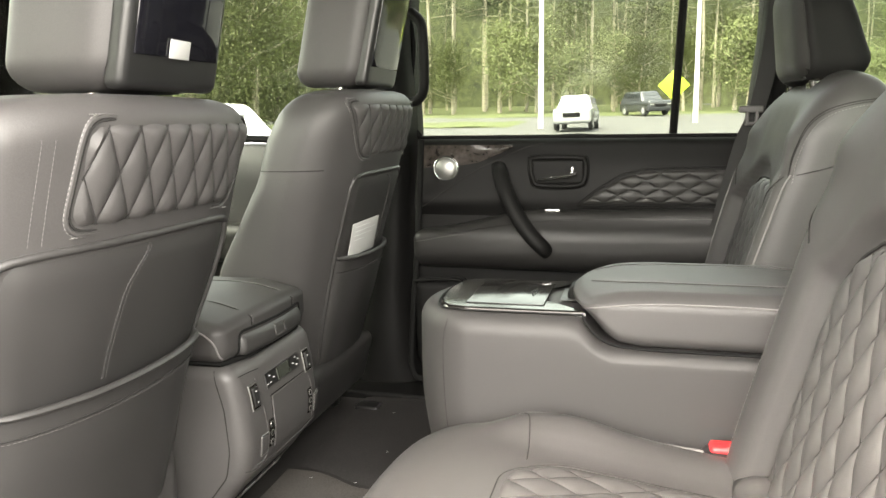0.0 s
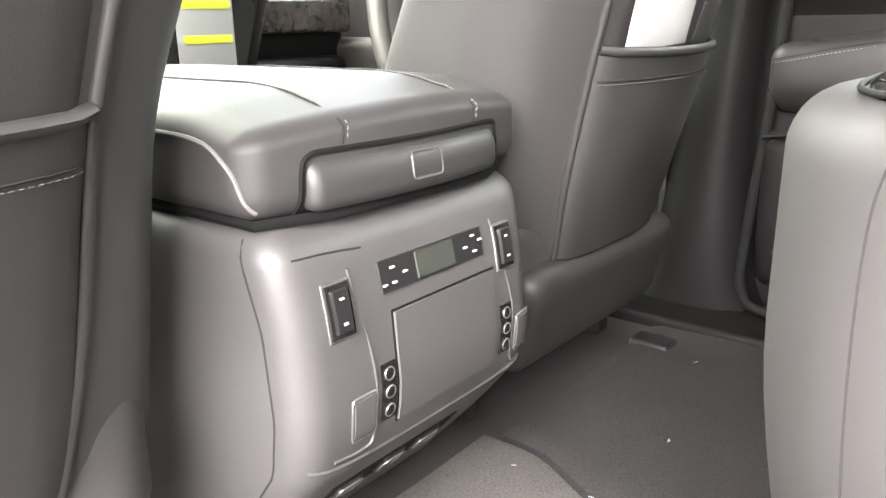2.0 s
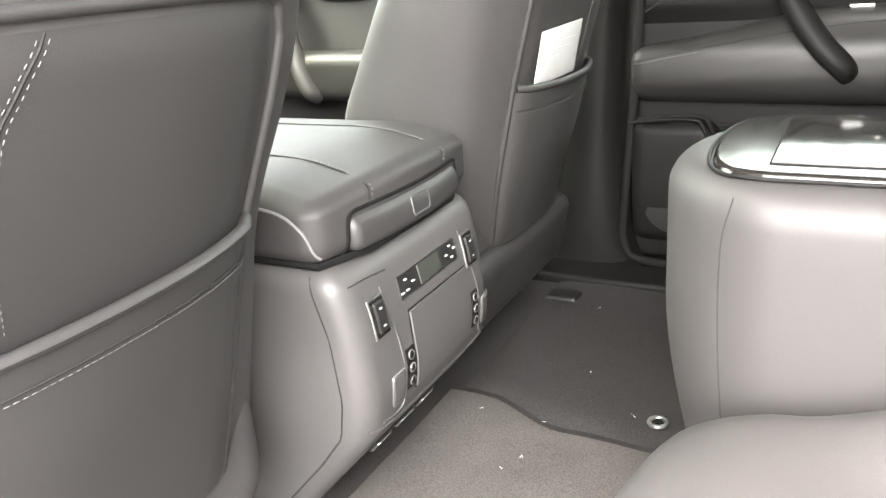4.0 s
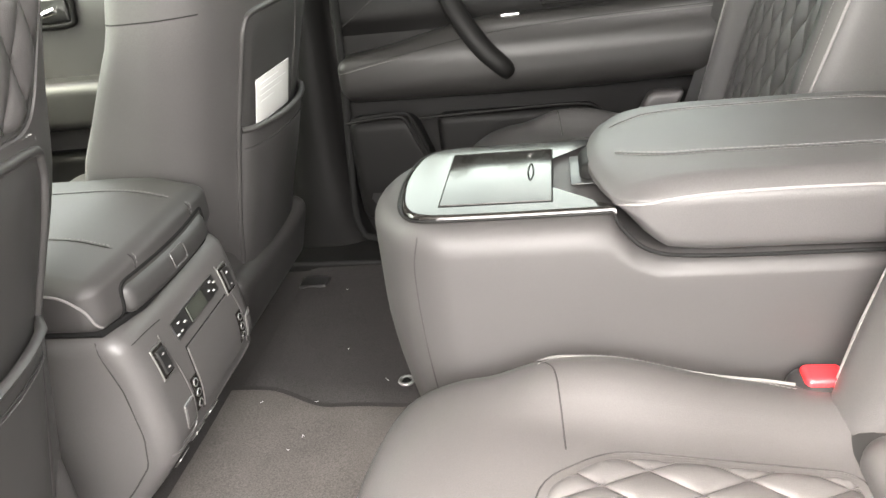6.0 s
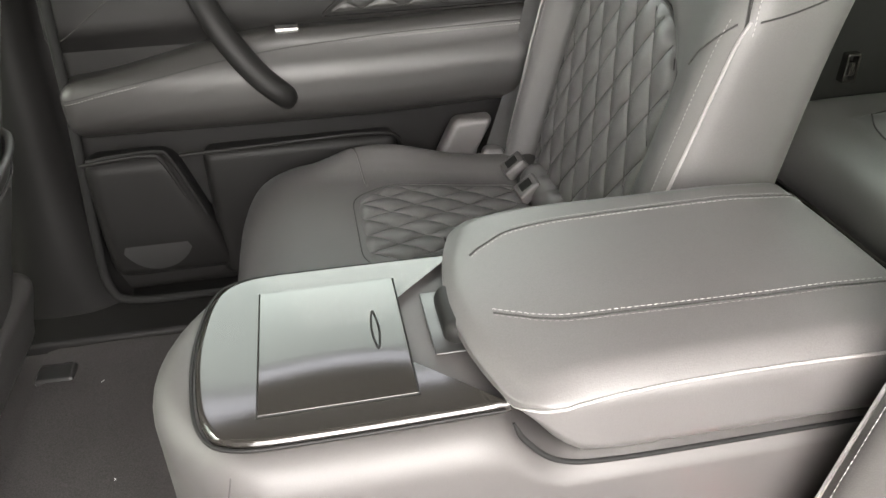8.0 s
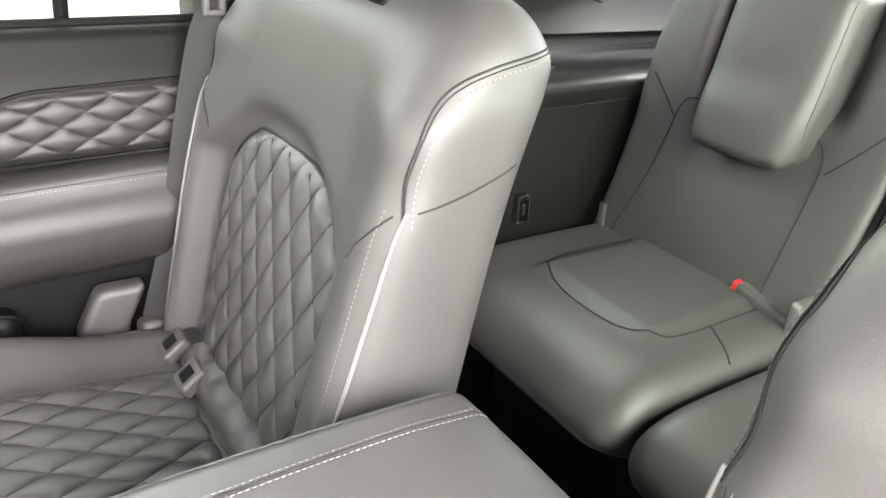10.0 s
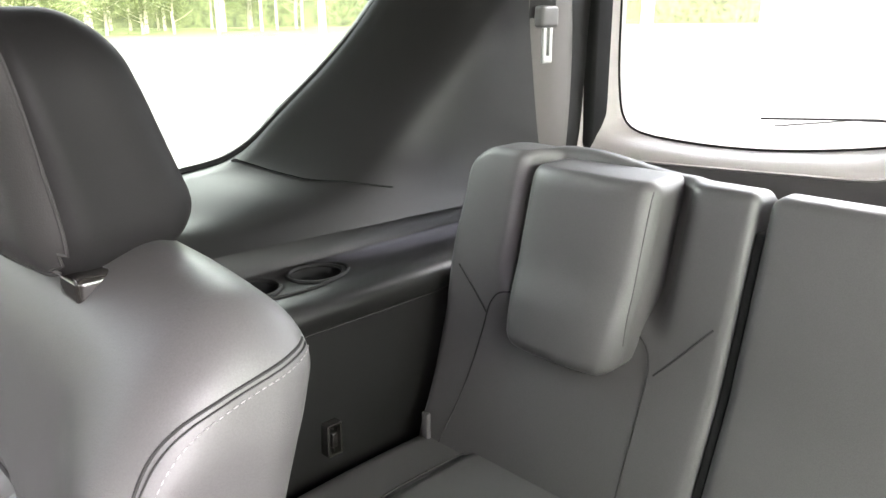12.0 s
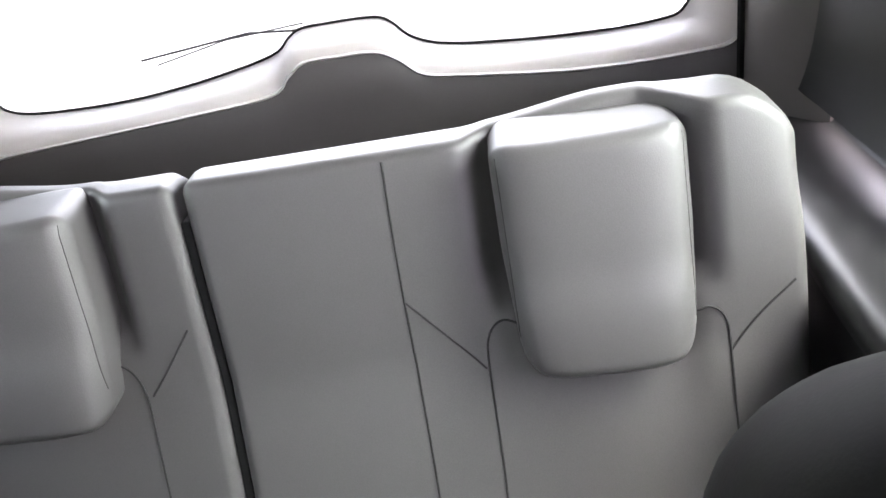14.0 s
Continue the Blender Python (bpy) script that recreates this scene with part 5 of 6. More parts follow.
    inner = {i for q in front[1] for i in q}
    outer = {i for q in h[1] if np.mean(flat[list(q), 0]) >= -0.066 for i in q}
    zc = (foot + crest) / 2
    loop = sorted(inner & outer, key=lambda i: math.atan2(flat[i][2] - zc, flat[i][1] - cy))
    ring = np.array([c0 + (hv[i] - c0) * 1.009 for i in loop])
    put("headrest_seam", tube(ring, 0.0016, 6, closed=True), SEAM)
    put("headrest_stitching", stitches(smooth_line(ring + np.array([0.006, 0, 0]), 2, closed=True), r=0.0007), THREAD)
    for e in (-1, 1):
        put("headrest_post", tube([(0.627, cy + e * 0.118, 0.86), (0.640, cy + e * 0.118, 0.93)], 0.0065, 10), CHROME)
        put("post_guide", rbox((0.604, cy + e * 0.118 - 0.022, 0.872), (0.650, cy + e * 0.118 + 0.022, 0.899), 0.008, (3, 3, 2)), PIANO)
    # cushion
    def cb(v):
        x, y, z = v[:, 0].copy(), v[:, 1] - 0.485, v[:, 2].copy()
        up = ease((z - 0.22) / 0.1)
        f = ease((0.10 - x) / 0.14)
        v[:, 2] = z + up * (0.012 * ease((0.25 - x) / 0.3) - 0.035 * ease((x - 0.1) / 0.4) - 0.02 * f ** 3 + 0.022 * ease((np.abs(y) - 0.17) / 0.08) * ease((x - 0.04) / 0.1) - 0.02 * np.abs(y / 0.3) ** 8 + 0.017 * np.exp(-((x - 0.2) / 0.085) ** 2) * ease((np.abs(y) - 0.18) / 0.08))
        v[:, 0] = x - 0.012 * f + f * 0.035 * np.abs(y / 0.3) ** 3
        return v
    cu = rbox((-0.065, 0.165, 0.13), (0.52, 0.79, 0.345), 0.055, (30, 30, 8), 5, bend=cb)
    put("cushion", cu, LEATHER, "grey leather seat cushion")
    bc = tree_of(cu)
    poly = round_outline([(-0.152, 0.155), (-0.152, -0.08), (-0.10, -0.15), (0.10, -0.15), (0.152, -0.08), (0.152, 0.155)], 0.03)
    place = on_surface(bc, (0, 0, -1), (0.27, 0.485, 0.35), (0, 1, 0), (1, 0, 0))
    put("quilted_cushion", quilt(poly, (0.052, 0.092), place, puff=0.0065), LEATHER, "diamond-quilted leather cushion panel")
    put("quilting_seam", quilt_seams(poly, (0.052, 0.092), place), SEAM)
    put("panel_seam", tube([place(u * 1.02, v * 1.02, 0.0) for u, v in poly], 0.0009, 6, closed=True), SEAM)
    for e in (-1, 1):
        p = smooth_line([(0.118, 0.485 + e * 0.276, 0.5), (0.16, 0.485 + e * 0.293, 0.5), (0.25, 0.485 + e * 0.297, 0.5), (0.33, 0.485 + e * 0.290, 0.5), (0.395, 0.485 + e * 0.272, 0.5)], 10)
        pp = drape(p, bc, (0, 0, -1), 0.0015)
        put("cushion_piping", tube(pp, np.interp(np.arange(len(pp)), [0, 6], [0.0004, 0.0019]), 7), PIPING, "pale grey piping along the cushion")
        put("cushion_stitching", stitches(drape(p - np.array([0, e * 0.012, 0]), bc, (0, 0, -1), 0.001)), THREAD)
        p = smooth_line([(0.118, 0.485 + e * 0.276, 0.5), (0.135, 0.485 + e * 0.25, 0.5), (0.142, 0.485 + e * 0.205, 0.5), (0.146, 0.485 + e * 0.15, 0.5)], 8)
        put("cushion_seam", tube(drape(p, bc, (0, 0, -1), 0.0), 0.0010, 5), SEAM)
    put("seat_base", rbox((0.04, 0.23, 0.0), (0.5, 0.75, 0.16), 0.03, (6, 6, 4)), BUTTON, "dark seat base")
    put("hinge_cover", rbox((0.42, 0.21, 0.05), (0.62, 0.78, 0.34), 0.05, (6, 8, 6)), BUTTON)
    put("lower_roll", rbox((0.425, 0.30, 0.28), (0.50, 0.665, 0.352), 0.03, (5, 24, 4), 4, bend=lambda v: np.stack([v[:, 0], v[:, 1], v[:, 2] + 0.003 * np.cos(v[:, 1] * 110)], 1)), LEATHER, "padded leather roll under the backrest")
    for y in (0.68, 0.585):
        m = Matrix.Translation((0.425, y, 0.333)) @ Euler((0, radians(-38), 0)).to_matrix().to_4x4()
        put("child_anchor", turn(rbox((-0.022, -0.024, -0.012), (0.022, 0.024, 0.010), 0.006, (3, 3, 2)), m), HARD, "grey plastic child seat anchor bezel")
        put("anchor_slot", turn(rbox((-0.012, -0.013, 0.006), (0.012, 0.013, 0.0108), 0.002, (2, 2, 1)), m), BLACK)
    if s < 0:
        t.location.x, t.location.y = t.location.x - 0.012, t.location.y + 0.014
    return t


for s in (1, -1):
    rear_seat(s)
    bk = thing("seat_belt_buckle", "black seat belt buckle with a red release button", "buckle", (0.425, s * 0.19, 0.29))
    hang(part("housing", rbox((0.378, s * 0.19 - 0.029, 0.22), (0.472, s * 0.19 + 0.029, 0.334), 0.02, (4, 3, 4)), BUTTON), bk)
    hang(part("tongue_slot", rbox((0.441, s * 0.19 - 0.014, 0.326), (0.451, s * 0.19 + 0.014, 0.3356), 0.002, (1, 1, 1)), BLACK), bk)
    hang(part("release_button", rbox((0.392, s * 0.19 - 0.017, 0.318), (0.435, s * 0.19 + 0.017, 0.341), 0.007, (3, 2, 1)), RED, label="red release button"), bk)


# ---------------------------------------------------------------- third row
def third_row():
    def back_mid(z):
        return np.interp(z, [0.40, 0.50, 0.66, 0.88], [1.10, 1.135, 1.20, 1.255]) + 0.065

    def cushion(name, y0, y1, seams):
        t = thing(name, "dark grey leather third-row seat cushion", "car seat", (1.0, (y0 + y1) / 2, 0), group="third-row seats")
        def bend(v):
            x, z = v[:, 0].copy(), v[:, 2].copy()
            up = ease((z - 0.36) / 0.08)
            v[:, 2] = z + up * (0.008 * np.sin((x - 0.78) / 0.45 * math.pi) - 0.03 * ease((0.90 - x) / 0.14) ** 2)
            pad = np.minimum(np.minimum(0.126 - np.abs(np.abs(v[:, 1]) - 0.314), x - 0.905), 0.05)
            v[:, 2] += up * 0.010 * ease(pad / 0.022)
            v[:, 0] = x + 0.06 * ease((0.45 - z) / 0.15) * ease((0.95 - x) / 0.2)
            return v
        c = rbox((0.775, y0, 0.352), (1.24, y1, 0.468), 0.045, (40, 44, 5), 4, bend=bend)
        hang(part("cushion", c, LEATHER), t)
        bc = tree_of(c)
        for p in seams:
            hang(part("cushion_seam", tube(drape(smooth_line([(x, y, 0.6) for x, y in p], 9), bc, (0, 0, -1), 0.0003), 0.0014, 5), SEAM), t)
        hang(part("front_piping", tube(drape([(0.7, y, 0.395) for y in np.linspace(y0 + 0.03, y1 - 0.03, 30)], bc, (1, 0, 0), 0.0), 0.0032, 7), LEATHER), t)
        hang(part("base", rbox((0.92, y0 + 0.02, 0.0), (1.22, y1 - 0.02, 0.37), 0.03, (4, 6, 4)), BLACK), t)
        return t, bc
    t, _ = cushion("third_row_cushion", 0.112, 0.555, [[(1.19, 0.44), (1.05, 0.445), (0.955, 0.440), (0.918, 0.40), (0.902, 0.33), (0.904, 0.25), (0.93, 0.20), (0.99, 0.182), (1.18, 0.19)], [(1.02, 0.185), (1.0, 0.15), (0.99, 0.122)]])
    cushion("third_row_cushion", -0.555, 0.101, [[(1.19, -0.44), (1.05, -0.445), (0.955, -0.440), (0.918, -0.40), (0.902, -0.33), (0.904, -0.25), (0.93, -0.20), (0.99, -0.182), (1.18, -0.19)], [(1.19, -0.15), (1.0, -0.15), (0.83, -0.15)]])

    def back(y0, y1, label):
        b = thing("rear_bench", label, "car seat", (1.3, (y0 + y1) / 2, 0.4), group="third-row backrests")
        def bend(v):
            x, y, z = v[:, 0].copy(), v[:, 1].copy(), v[:, 2].copy()
            v[:, 1] = y - np.sign(y) * 0.012 * ease((np.abs(y) - 0.30) / 0.22) * ease((z - 0.6) / 0.3)
            v[:, 0] = back_mid(z) + x - 0.032 * ease((np.abs(y) - 0.398) / 0.04) * ease((z - 0.52) / 0.28) * ease(-x / 0.05)
            v[:, 2] = z - 0.035 * np.clip((np.abs(y) - 0.482) / 0.06, 0, 1) ** 2 * ease((z - 0.76) / 0.1)
            v[:, 2] += 0.016 * ease((np.abs(y) - 0.22) / 0.15) * ease((z - 0.76) / 0.1)
            v[:, 2] -= 0.075 * ease((x + 0.022) / 0.085) * ease((z - 0.80) / 0.07)
            # shallow recess behind each folded headrest
            for hc in (0.31, -0.333):
                k = ease((0.13 - np.abs(y - hc)) / 0.035) * ease((z - 0.70) / 0.06) * ease(-x / 0.05)
                v[:, 0] += 0.03 * k
            return v
        m = rbox((-0.065, y0, 0.43), (0.065, y1, 0.893), 0.016, (8, 44, 36), 5, bend=bend)
        hang(part("backrest", m, LEATHER), b)
        return b, tree_of(m)

    def line(b, bv, pts, name="back_seam", r=0.0013, mat=SEAM, n=8):
        hang(part(name, tube(drape(smooth_line([(1.2, y, z) for y, z in pts], n), bv, (1, 0, 0), 0.0004), r, 5), mat), b)

    def headrest(b, hc):
        def hb(v):
            x, y, z = v[:, 0].copy(), v[:, 1] - hc, v[:, 2].copy()
            v[:, 0] = back_mid(z) - 0.069 + x - 0.008 * ease((0.78 - z) / 0.06) + 0.012 * (np.abs(y) / 0.09) ** 4 * ease(-x / 0.04)
            v[:, 1] = hc + y * (1 - 0.05 * ease((0.80 - z) / 0.1) - 0.13 * np.clip((0.715 - z) / 0.06, 0, 1) ** 2.5)
            return v
        h = rbox((-0.05, hc - 0.097, 0.657), (0.06, hc + 0.097, 0.896), 0.021, (5, 14, 14), 5, bend=hb)
        hang(part("headrest", h, LEATHER, label="folded grey leather headrest"), b)
        bh = tree_of(h)
        for e in (-1, 1):
            p = [(1.0, hc + e * 0.090, z) for z in np.linspace(0.70, 0.885, 20)]
            hang(part("headrest_seam", tube(drape(p, bh, (1, 0, 0), 0.0), 0.0006, 5), SEAM), b)
    b, bv = back(0.108, 0.542, "dark grey leather outer backrest with folded headrest")
    line(b, bv, [(0.128, 0.735), (0.165, 0.69), (0.190, 0.662)])
    line(b, bv, [(0.245, 0.695), (0.222, 0.703), (0.204, 0.688), (0.197, 0.655), (0.196, 0.58), (0.195, 0.49)])
    line(b, bv, [(0.405, 0.71), (0.428, 0.712), (0.442, 0.70), (0.452, 0.672), (0.467, 0.58), (0.492, 0.47)])
    line(b, bv, [(0.451, 0.676), (0.478, 0.704), (0.512, 0.735)])
    headrest(b, 0.31)
    b, bv = back(-0.545, 0.098, "dark grey leather wide backrest with folded headrest")
    line(b, bv, [(-0.125, 0.885), (-0.122, 0.73), (-0.124, 0.57), (-0.124, 0.46)])
    line(b, bv, [(-0.122, 0.734), (-0.162, 0.69), (-0.200, 0.648)])
    line(b, bv, [(-0.25, 0.69), (-0.225, 0.70), (-0.208, 0.685), (-0.203, 0.65), (-0.203, 0.55), (-0.20, 0.46)])
    line(b, bv, [(-0.415, 0.69), (-0.44, 0.70), (-0.455, 0.685), (-0.46, 0.64), (-0.462, 0.48)])
    line(b, bv, [(-0.46, 0.645), (-0.49, 0.685), (-0.525, 0.72)])
    headrest(b, -0.333)
    for y in (0.126, 0.082):
        tagged(part("hinge_bracket", rbox((1.11, y - 0.011, 0.44), (1.15, y + 0.011, 0.515), 0.008, (3, 3, 4)), ALU), "shiny metal hinge bracket between the seats", "bracket")
    # added black strip: stands for the gap's shade, hides the lit backrest side
    tagged(part("split_shade_strip", rbox((-0.056, 0.0975, 0.40), (0.03, 0.1085, 0.85), 0.003, (2, 1, 16), bend=lambda v: np.stack([v[:, 0] + back_mid(v[:, 2]), v[:, 1], v[:, 2]], 1)), BLACK), "black strip added as shade in the gap between the rear backrests", "seat trim")
    for tip, way in (((1.14, 0.236, 0.488), (-0.05, 0.96, 0.2)), ((1.145, 0.018, 0.476), (0.02, -0.96, 0.15))):
        k = thing("seat_belt_buckle", "grey seat belt buckle with a red release button", "buckle", tip)
        m = Matrix.Translation(tip) @ Vector(way).to_track_quat("Z", "X").to_matrix().to_4x4()
        hang(part("housing", turn(rbox((-0.013, -0.024, -0.105), (0.013, 0.024, -0.006), 0.008, (3, 3, 4)), m), HARD), k)
        hang(part("release_button", turn(rbox((-0.010, -0.019, -0.012), (0.010, 0.019, 0.002), 0.004, (2, 2, 1)), m), RED, label="red release button"), k)


third_row()
structure("rear_load_floor", rbox((1.22, -0.62, -0.001), (1.70, 0.62, 0.30), 0.03, (6, 10, 4)), CARPET, "dark carpeted load floor behind the seats", "floor")


# ---------------------------------------------------------------- outdoors
def rise(x, y):
    """Height of the ground: level round the car, then a gentle slope up towards the road and the forest."""
    return -0.70 + 0.033 * min(max(0.0, y - 2.0), 130.0) * float(ease((20 - x) / 12))


def ground():
    n = 120
    a = np.sign(np.linspace(-1, 1, n)) * np.abs(np.linspace(-1, 1, n)) ** 3 * 700
    g = [[(x, y, rise(x, y)) for y in a] for x in a]
    return structure("ground", sheet(g), ASPHALT, "grey asphalt yard and road", "ground")


ground()


# verge of mown grass beyond the road, laid on the asphalt
def verge(name, x0, x1, y0, y1, label):
    xs, ys = np.linspace(x0, x1, 40), np.linspace(y0, y1, 16)
    g = [[(x, y + 0.6 * math.sin(x * 0.35 + y0) * (1 if j == 0 else 0), rise(x, y) + 0.01 + (0.05 if 0 < j < 15 and 0 < i < 39 else 0) + 0.03 * math.sin(x * 1.7 + y * 2.3)) for j, y in enumerate(ys)] for i, x in enumerate(xs)]
    return structure(name, sheet(g), GRASS, label, "grass")


verge("grass_verge", -120, 120, 52, 130, "bright mown grass verge before the forest")
verge("grass_island", -34, -6, 36, 44, "narrow mown grass island beside the road")
verge("grass_strip", 20, 60, 26, 40, "patchy green grass strip behind the yard")


# trees: tapered trunk with limbs, crown of many small leaf blades
def tree_kind(seed, height, pine, spread, leaf=1.0, count=400):
    rnd = random.Random(seed)
    t = thing("tree", "tall slim " + ("pine with a dark green crown" if pine else "birch with a pale trunk and yellow-green leaves"), "tree", group="forest trees")
    pts = [(0.12 * math.sin(i * 1.3 + seed) * i / 5, 0.12 * math.cos(i * 1.7 + seed) * i / 5, height * i / 8) for i in range(9)]
    pieces = [tube(smooth_line(pts, 3), np.linspace(0.16, 0.03, 25), 7)]
    tips = []
    for i in range(16):
        f = (0.42 if pine else 0.18) + (0.56 if pine else 0.8) * i / 16
        a = rnd.uniform(0, 6.28)
        ln = spread * (1 - 0.75 * f) * rnd.uniform(0.7, 1.2)
        z = height * f
        lift = -0.15 if pine else 0.45
        end = (ln * math.cos(a), ln * math.sin(a), z + lift * ln)
        pieces.append(tube([(0, 0, z), (end[0] * 0.5, end[1] * 0.5, z + lift * ln * 0.4), end], [0.045, 0.03, 0.012], 5))
        tips.append((z, a, ln, lift))
    part("trunk", join(*pieces), BARK, t)
    vs, fs = [], []
    for z, a, ln, lift in tips:
        for k in range(count):
            r = ln * rnd.uniform(0.1, 1.15)
            s = 0.35 + 0.25 * r
            p = Vector((r * math.cos(a) + rnd.gauss(0, s), r * math.sin(a) + rnd.gauss(0, s), z + lift * r + rnd.gauss(0, 0.45)))
            d = Vector((rnd.gauss(0, 1), rnd.gauss(0, 1), rnd.gauss(0, 0.6))).normalized() * rnd.uniform(0.05, 0.11) * leaf
            e = d.orthogonal().normalized() * d.length * (0.25 if pine else 0.5)
            n = len(vs)
            vs += [tuple(p - d), tuple(p + e), tuple(p + d), tuple(p - e + Vector((0, 0, 0.03)))]
            fs.append((n, n + 1, n + 2, n + 3))
    part("crown", (np.array(vs), fs), LEAF_PINE if pine else LEAF, t, smooth=False)
    return t


kinds = [tree_kind(1, 19, True, 4.2), tree_kind(2, 15, False, 3.4), tree_kind(3, 22, True, 4.0), tree_kind(4, 10, False, 3.0), tree_kind(5, 6, False, 2.8), tree_kind(6, 5, False, 2.6, 0.45, 1300)]
rnd = random.Random(11)
first = {}
spots = [(-52 + 1.05 * i + rnd.uniform(-0.6, 0.6), rnd.choice([66, 70, 75, 81]) + rnd.uniform(-2, 2)) for i in range(96)]
spots += [(-46 + 3.1 * i + rnd.uniform(-1, 1), 62 + rnd.uniform(-2, 1)) for i in range(26)]
spots += [(24.3, 32.4), (31.5, 42), (34, 60), (19.2, 11.0), (44, 30), (50, 12), (48, 0), (46, -12)]
for i, (x, y) in enumerate(spots):
    k = kinds[4 if 96 <= i < 122 else rnd.choice([0, 0, 2, 2, 1, 3]) if i < 122 else 0]
    m = Matrix.Translation((x, y, rise(x, y))) @ pose(0, 0, 0, 0, 0, rnd.uniform(0, 360)) @ Matrix.Scale(rnd.uniform(0.85, 1.2), 4)
    if k.name not in first:
        first[k.name] = True
        k.matrix_world = m
    else:
        c = copy_thing(k, m)
        c.scale = m.to_scale()
for j in range(12):
    x, y = -15.5 + 0.9 * (j % 6) + rnd.uniform(-0.3, 0.3), 20 + 2.0 * (j // 6)
    m = Matrix.Translation((x, y, rise(x, y))) @ pose(0, 0, 0, 0, 0, 60 * j)
    if j:
        copy_thing(kinds[5], m)
    else:
        kinds[5].matrix_world = m


# dusk of the forest behind the first trees
structure("backdrop", sheet([[(x, 96 - 0.004 * x * x + 1.5 * math.sin(x * 0.4), -1 + 26 * k) for k in np.linspace(0, 1, 6)] for x in np.linspace(-110, 110, 60)], (0, 0.3, 0)), FOREST, "dim deep-green forest far behind the trees", "forest")


# parked and passing cars
def outside_car(x, y, turned, paint, label, length=4.5, width=1.8, height=1.6):
    c = thing("car", label, "car", (x, y, rise(x, y)), group="cars outside")
    c.rotation_euler = (radians(1.9) if y > 10 else 0, 0, radians(turned))

    def add(name, vf, mat, label=""):
        return part(name, vf, mat, c, label)
    hl, hw = length / 2, width / 2

    def shape(v):
        k = ease((v[:, 2] - 0.55 * height) / (0.45 * height))
        v[:, 0] = v[:, 0] * (1 - 0.30 * k) - 0.15 * k
        v[:, 1] *= 1 - 0.22 * k
        return v
    add("body", join(rbox((-hl, -hw, 0.28), (hl, hw, 0.62 * height), 0.16, (10, 6, 4)), rbox((-hl * 0.98, -hw * 0.96, 0.5 * height), (hl * 0.55, hw * 0.96, height), 0.16, (10, 6, 6), bend=shape)), paint)
    for s in (1, -1):
        add("side_window", rbox((-hl * 0.72, s * hw * 0.84 - 0.03, 0.66 * height), (hl * 0.28, s * hw * 0.84 + 0.03, 0.92 * height), 0.03, (4, 1, 3)), CARGLASS)
        for wx in (-0.62, 0.62):
            w = part("wheel", disc((hl * wx, s * (hw - 0.16), 0.34), 0.34, 0.18, (0, s, 0), 24), TYRE, c)
            part("rim", disc((hl * wx, s * (hw - 0.02), 0.34), 0.21, 0.045, (0, s, 0), 18), GREYCAR, w)
        add("headlight", rbox((hl * 0.93, s * hw * 0.72 - 0.15, 0.66), (hl * 1.0, s * hw * 0.72 + 0.15, 0.80), 0.03, (2, 2, 2)), WHITEMARK)
        add("tail_light", rbox((-hl * 1.005, s * hw * 0.8 - 0.1, 0.7), (-hl * 0.94, s * hw * 0.8 + 0.1, 0.95), 0.03, (2, 2, 2)), RED)
    add("windscreen", rbox((hl * 0.30, -hw * 0.74, 0.66 * height), (hl * 0.36, hw * 0.74, 0.94 * height), 0.03, (1, 4, 3), bend=lambda v: np.stack([v[:, 0] - 0.6 * (v[:, 2] - 0.66 * height), v[:, 1], v[:, 2]], 1)), CARGLASS)
    add("rear_window", rbox((-hl * 1.0, -hw * 0.7, 0.68 * height), (-hl * 0.95, hw * 0.7, 0.92 * height), 0.03, (1, 4, 3), bend=lambda v: np.stack([v[:, 0] + 0.5 * (v[:, 2] - 0.66 * height), v[:, 1], v[:, 2]], 1)), CARGLASS)
    add("grille", rbox((hl * 0.96, -hw * 0.45, 0.55), (hl * 1.01, hw * 0.45, 0.74), 0.03, (1, 3, 2)), BLACK)
    return c


outside_car(-2.4, 33.5, -92, GREYCAR, "silver car driving on the far road", 4.2, 1.6, 1.5)
outside_car(0.6, 52.5, -60, DARKCAR, "dark car parked beside the far road", 3.9, 1.7, 1.6)
outside_car(-3.6, 4.1, 8, PAINT, "white car parked alongside", 4.6, 1.9, 1.62)


def lamp_post(x, y, h):
    t = thing("street_lamp", "pale street lamp post beside the road", "street lamp", (x, y, rise(x, y)), group="street lamps")
    part("pole", tube([(0, 0, 0), (0, 0, h * 0.5), (0, 0, h)], [0.14, 0.11, 0.08], 10), POLE, t)
    part("arm", tube(smooth_line([(0, 0, h), (0, -0.3, h + 0.25), (0, -1.2, h + 0.4)], 5), 0.05, 8), POLE, t)
    part("lamp_head", rbox((-0.15, -1.9, h + 0.33), (0.15, -1.1, h + 0.47), 0.05, (2, 4, 1)), POLE, t)


lamp_post(-4.2, 35.0, 8.0)
lamp_post(3.0, 40.0, 8.5)
sg = thing("road_sign", "yellow-green diamond road sign on a post", "sign", (2.1, 45.0, rise(2.1, 45.0)))
part("post", tube([(0, 0, 0), (0, 0, 2.8)], 0.05, 8), POLE, sg)
part("board", turn(rbox((-0.62, -0.02, -0.62), (0.62, 0.02, 0.62), 0.02, (2, 1, 2)), Matrix.Translation((0, -0.08, 1.9)) @ Euler((0, radians(45), 0)).to_matrix().to_4x4()), SIGN, sg)


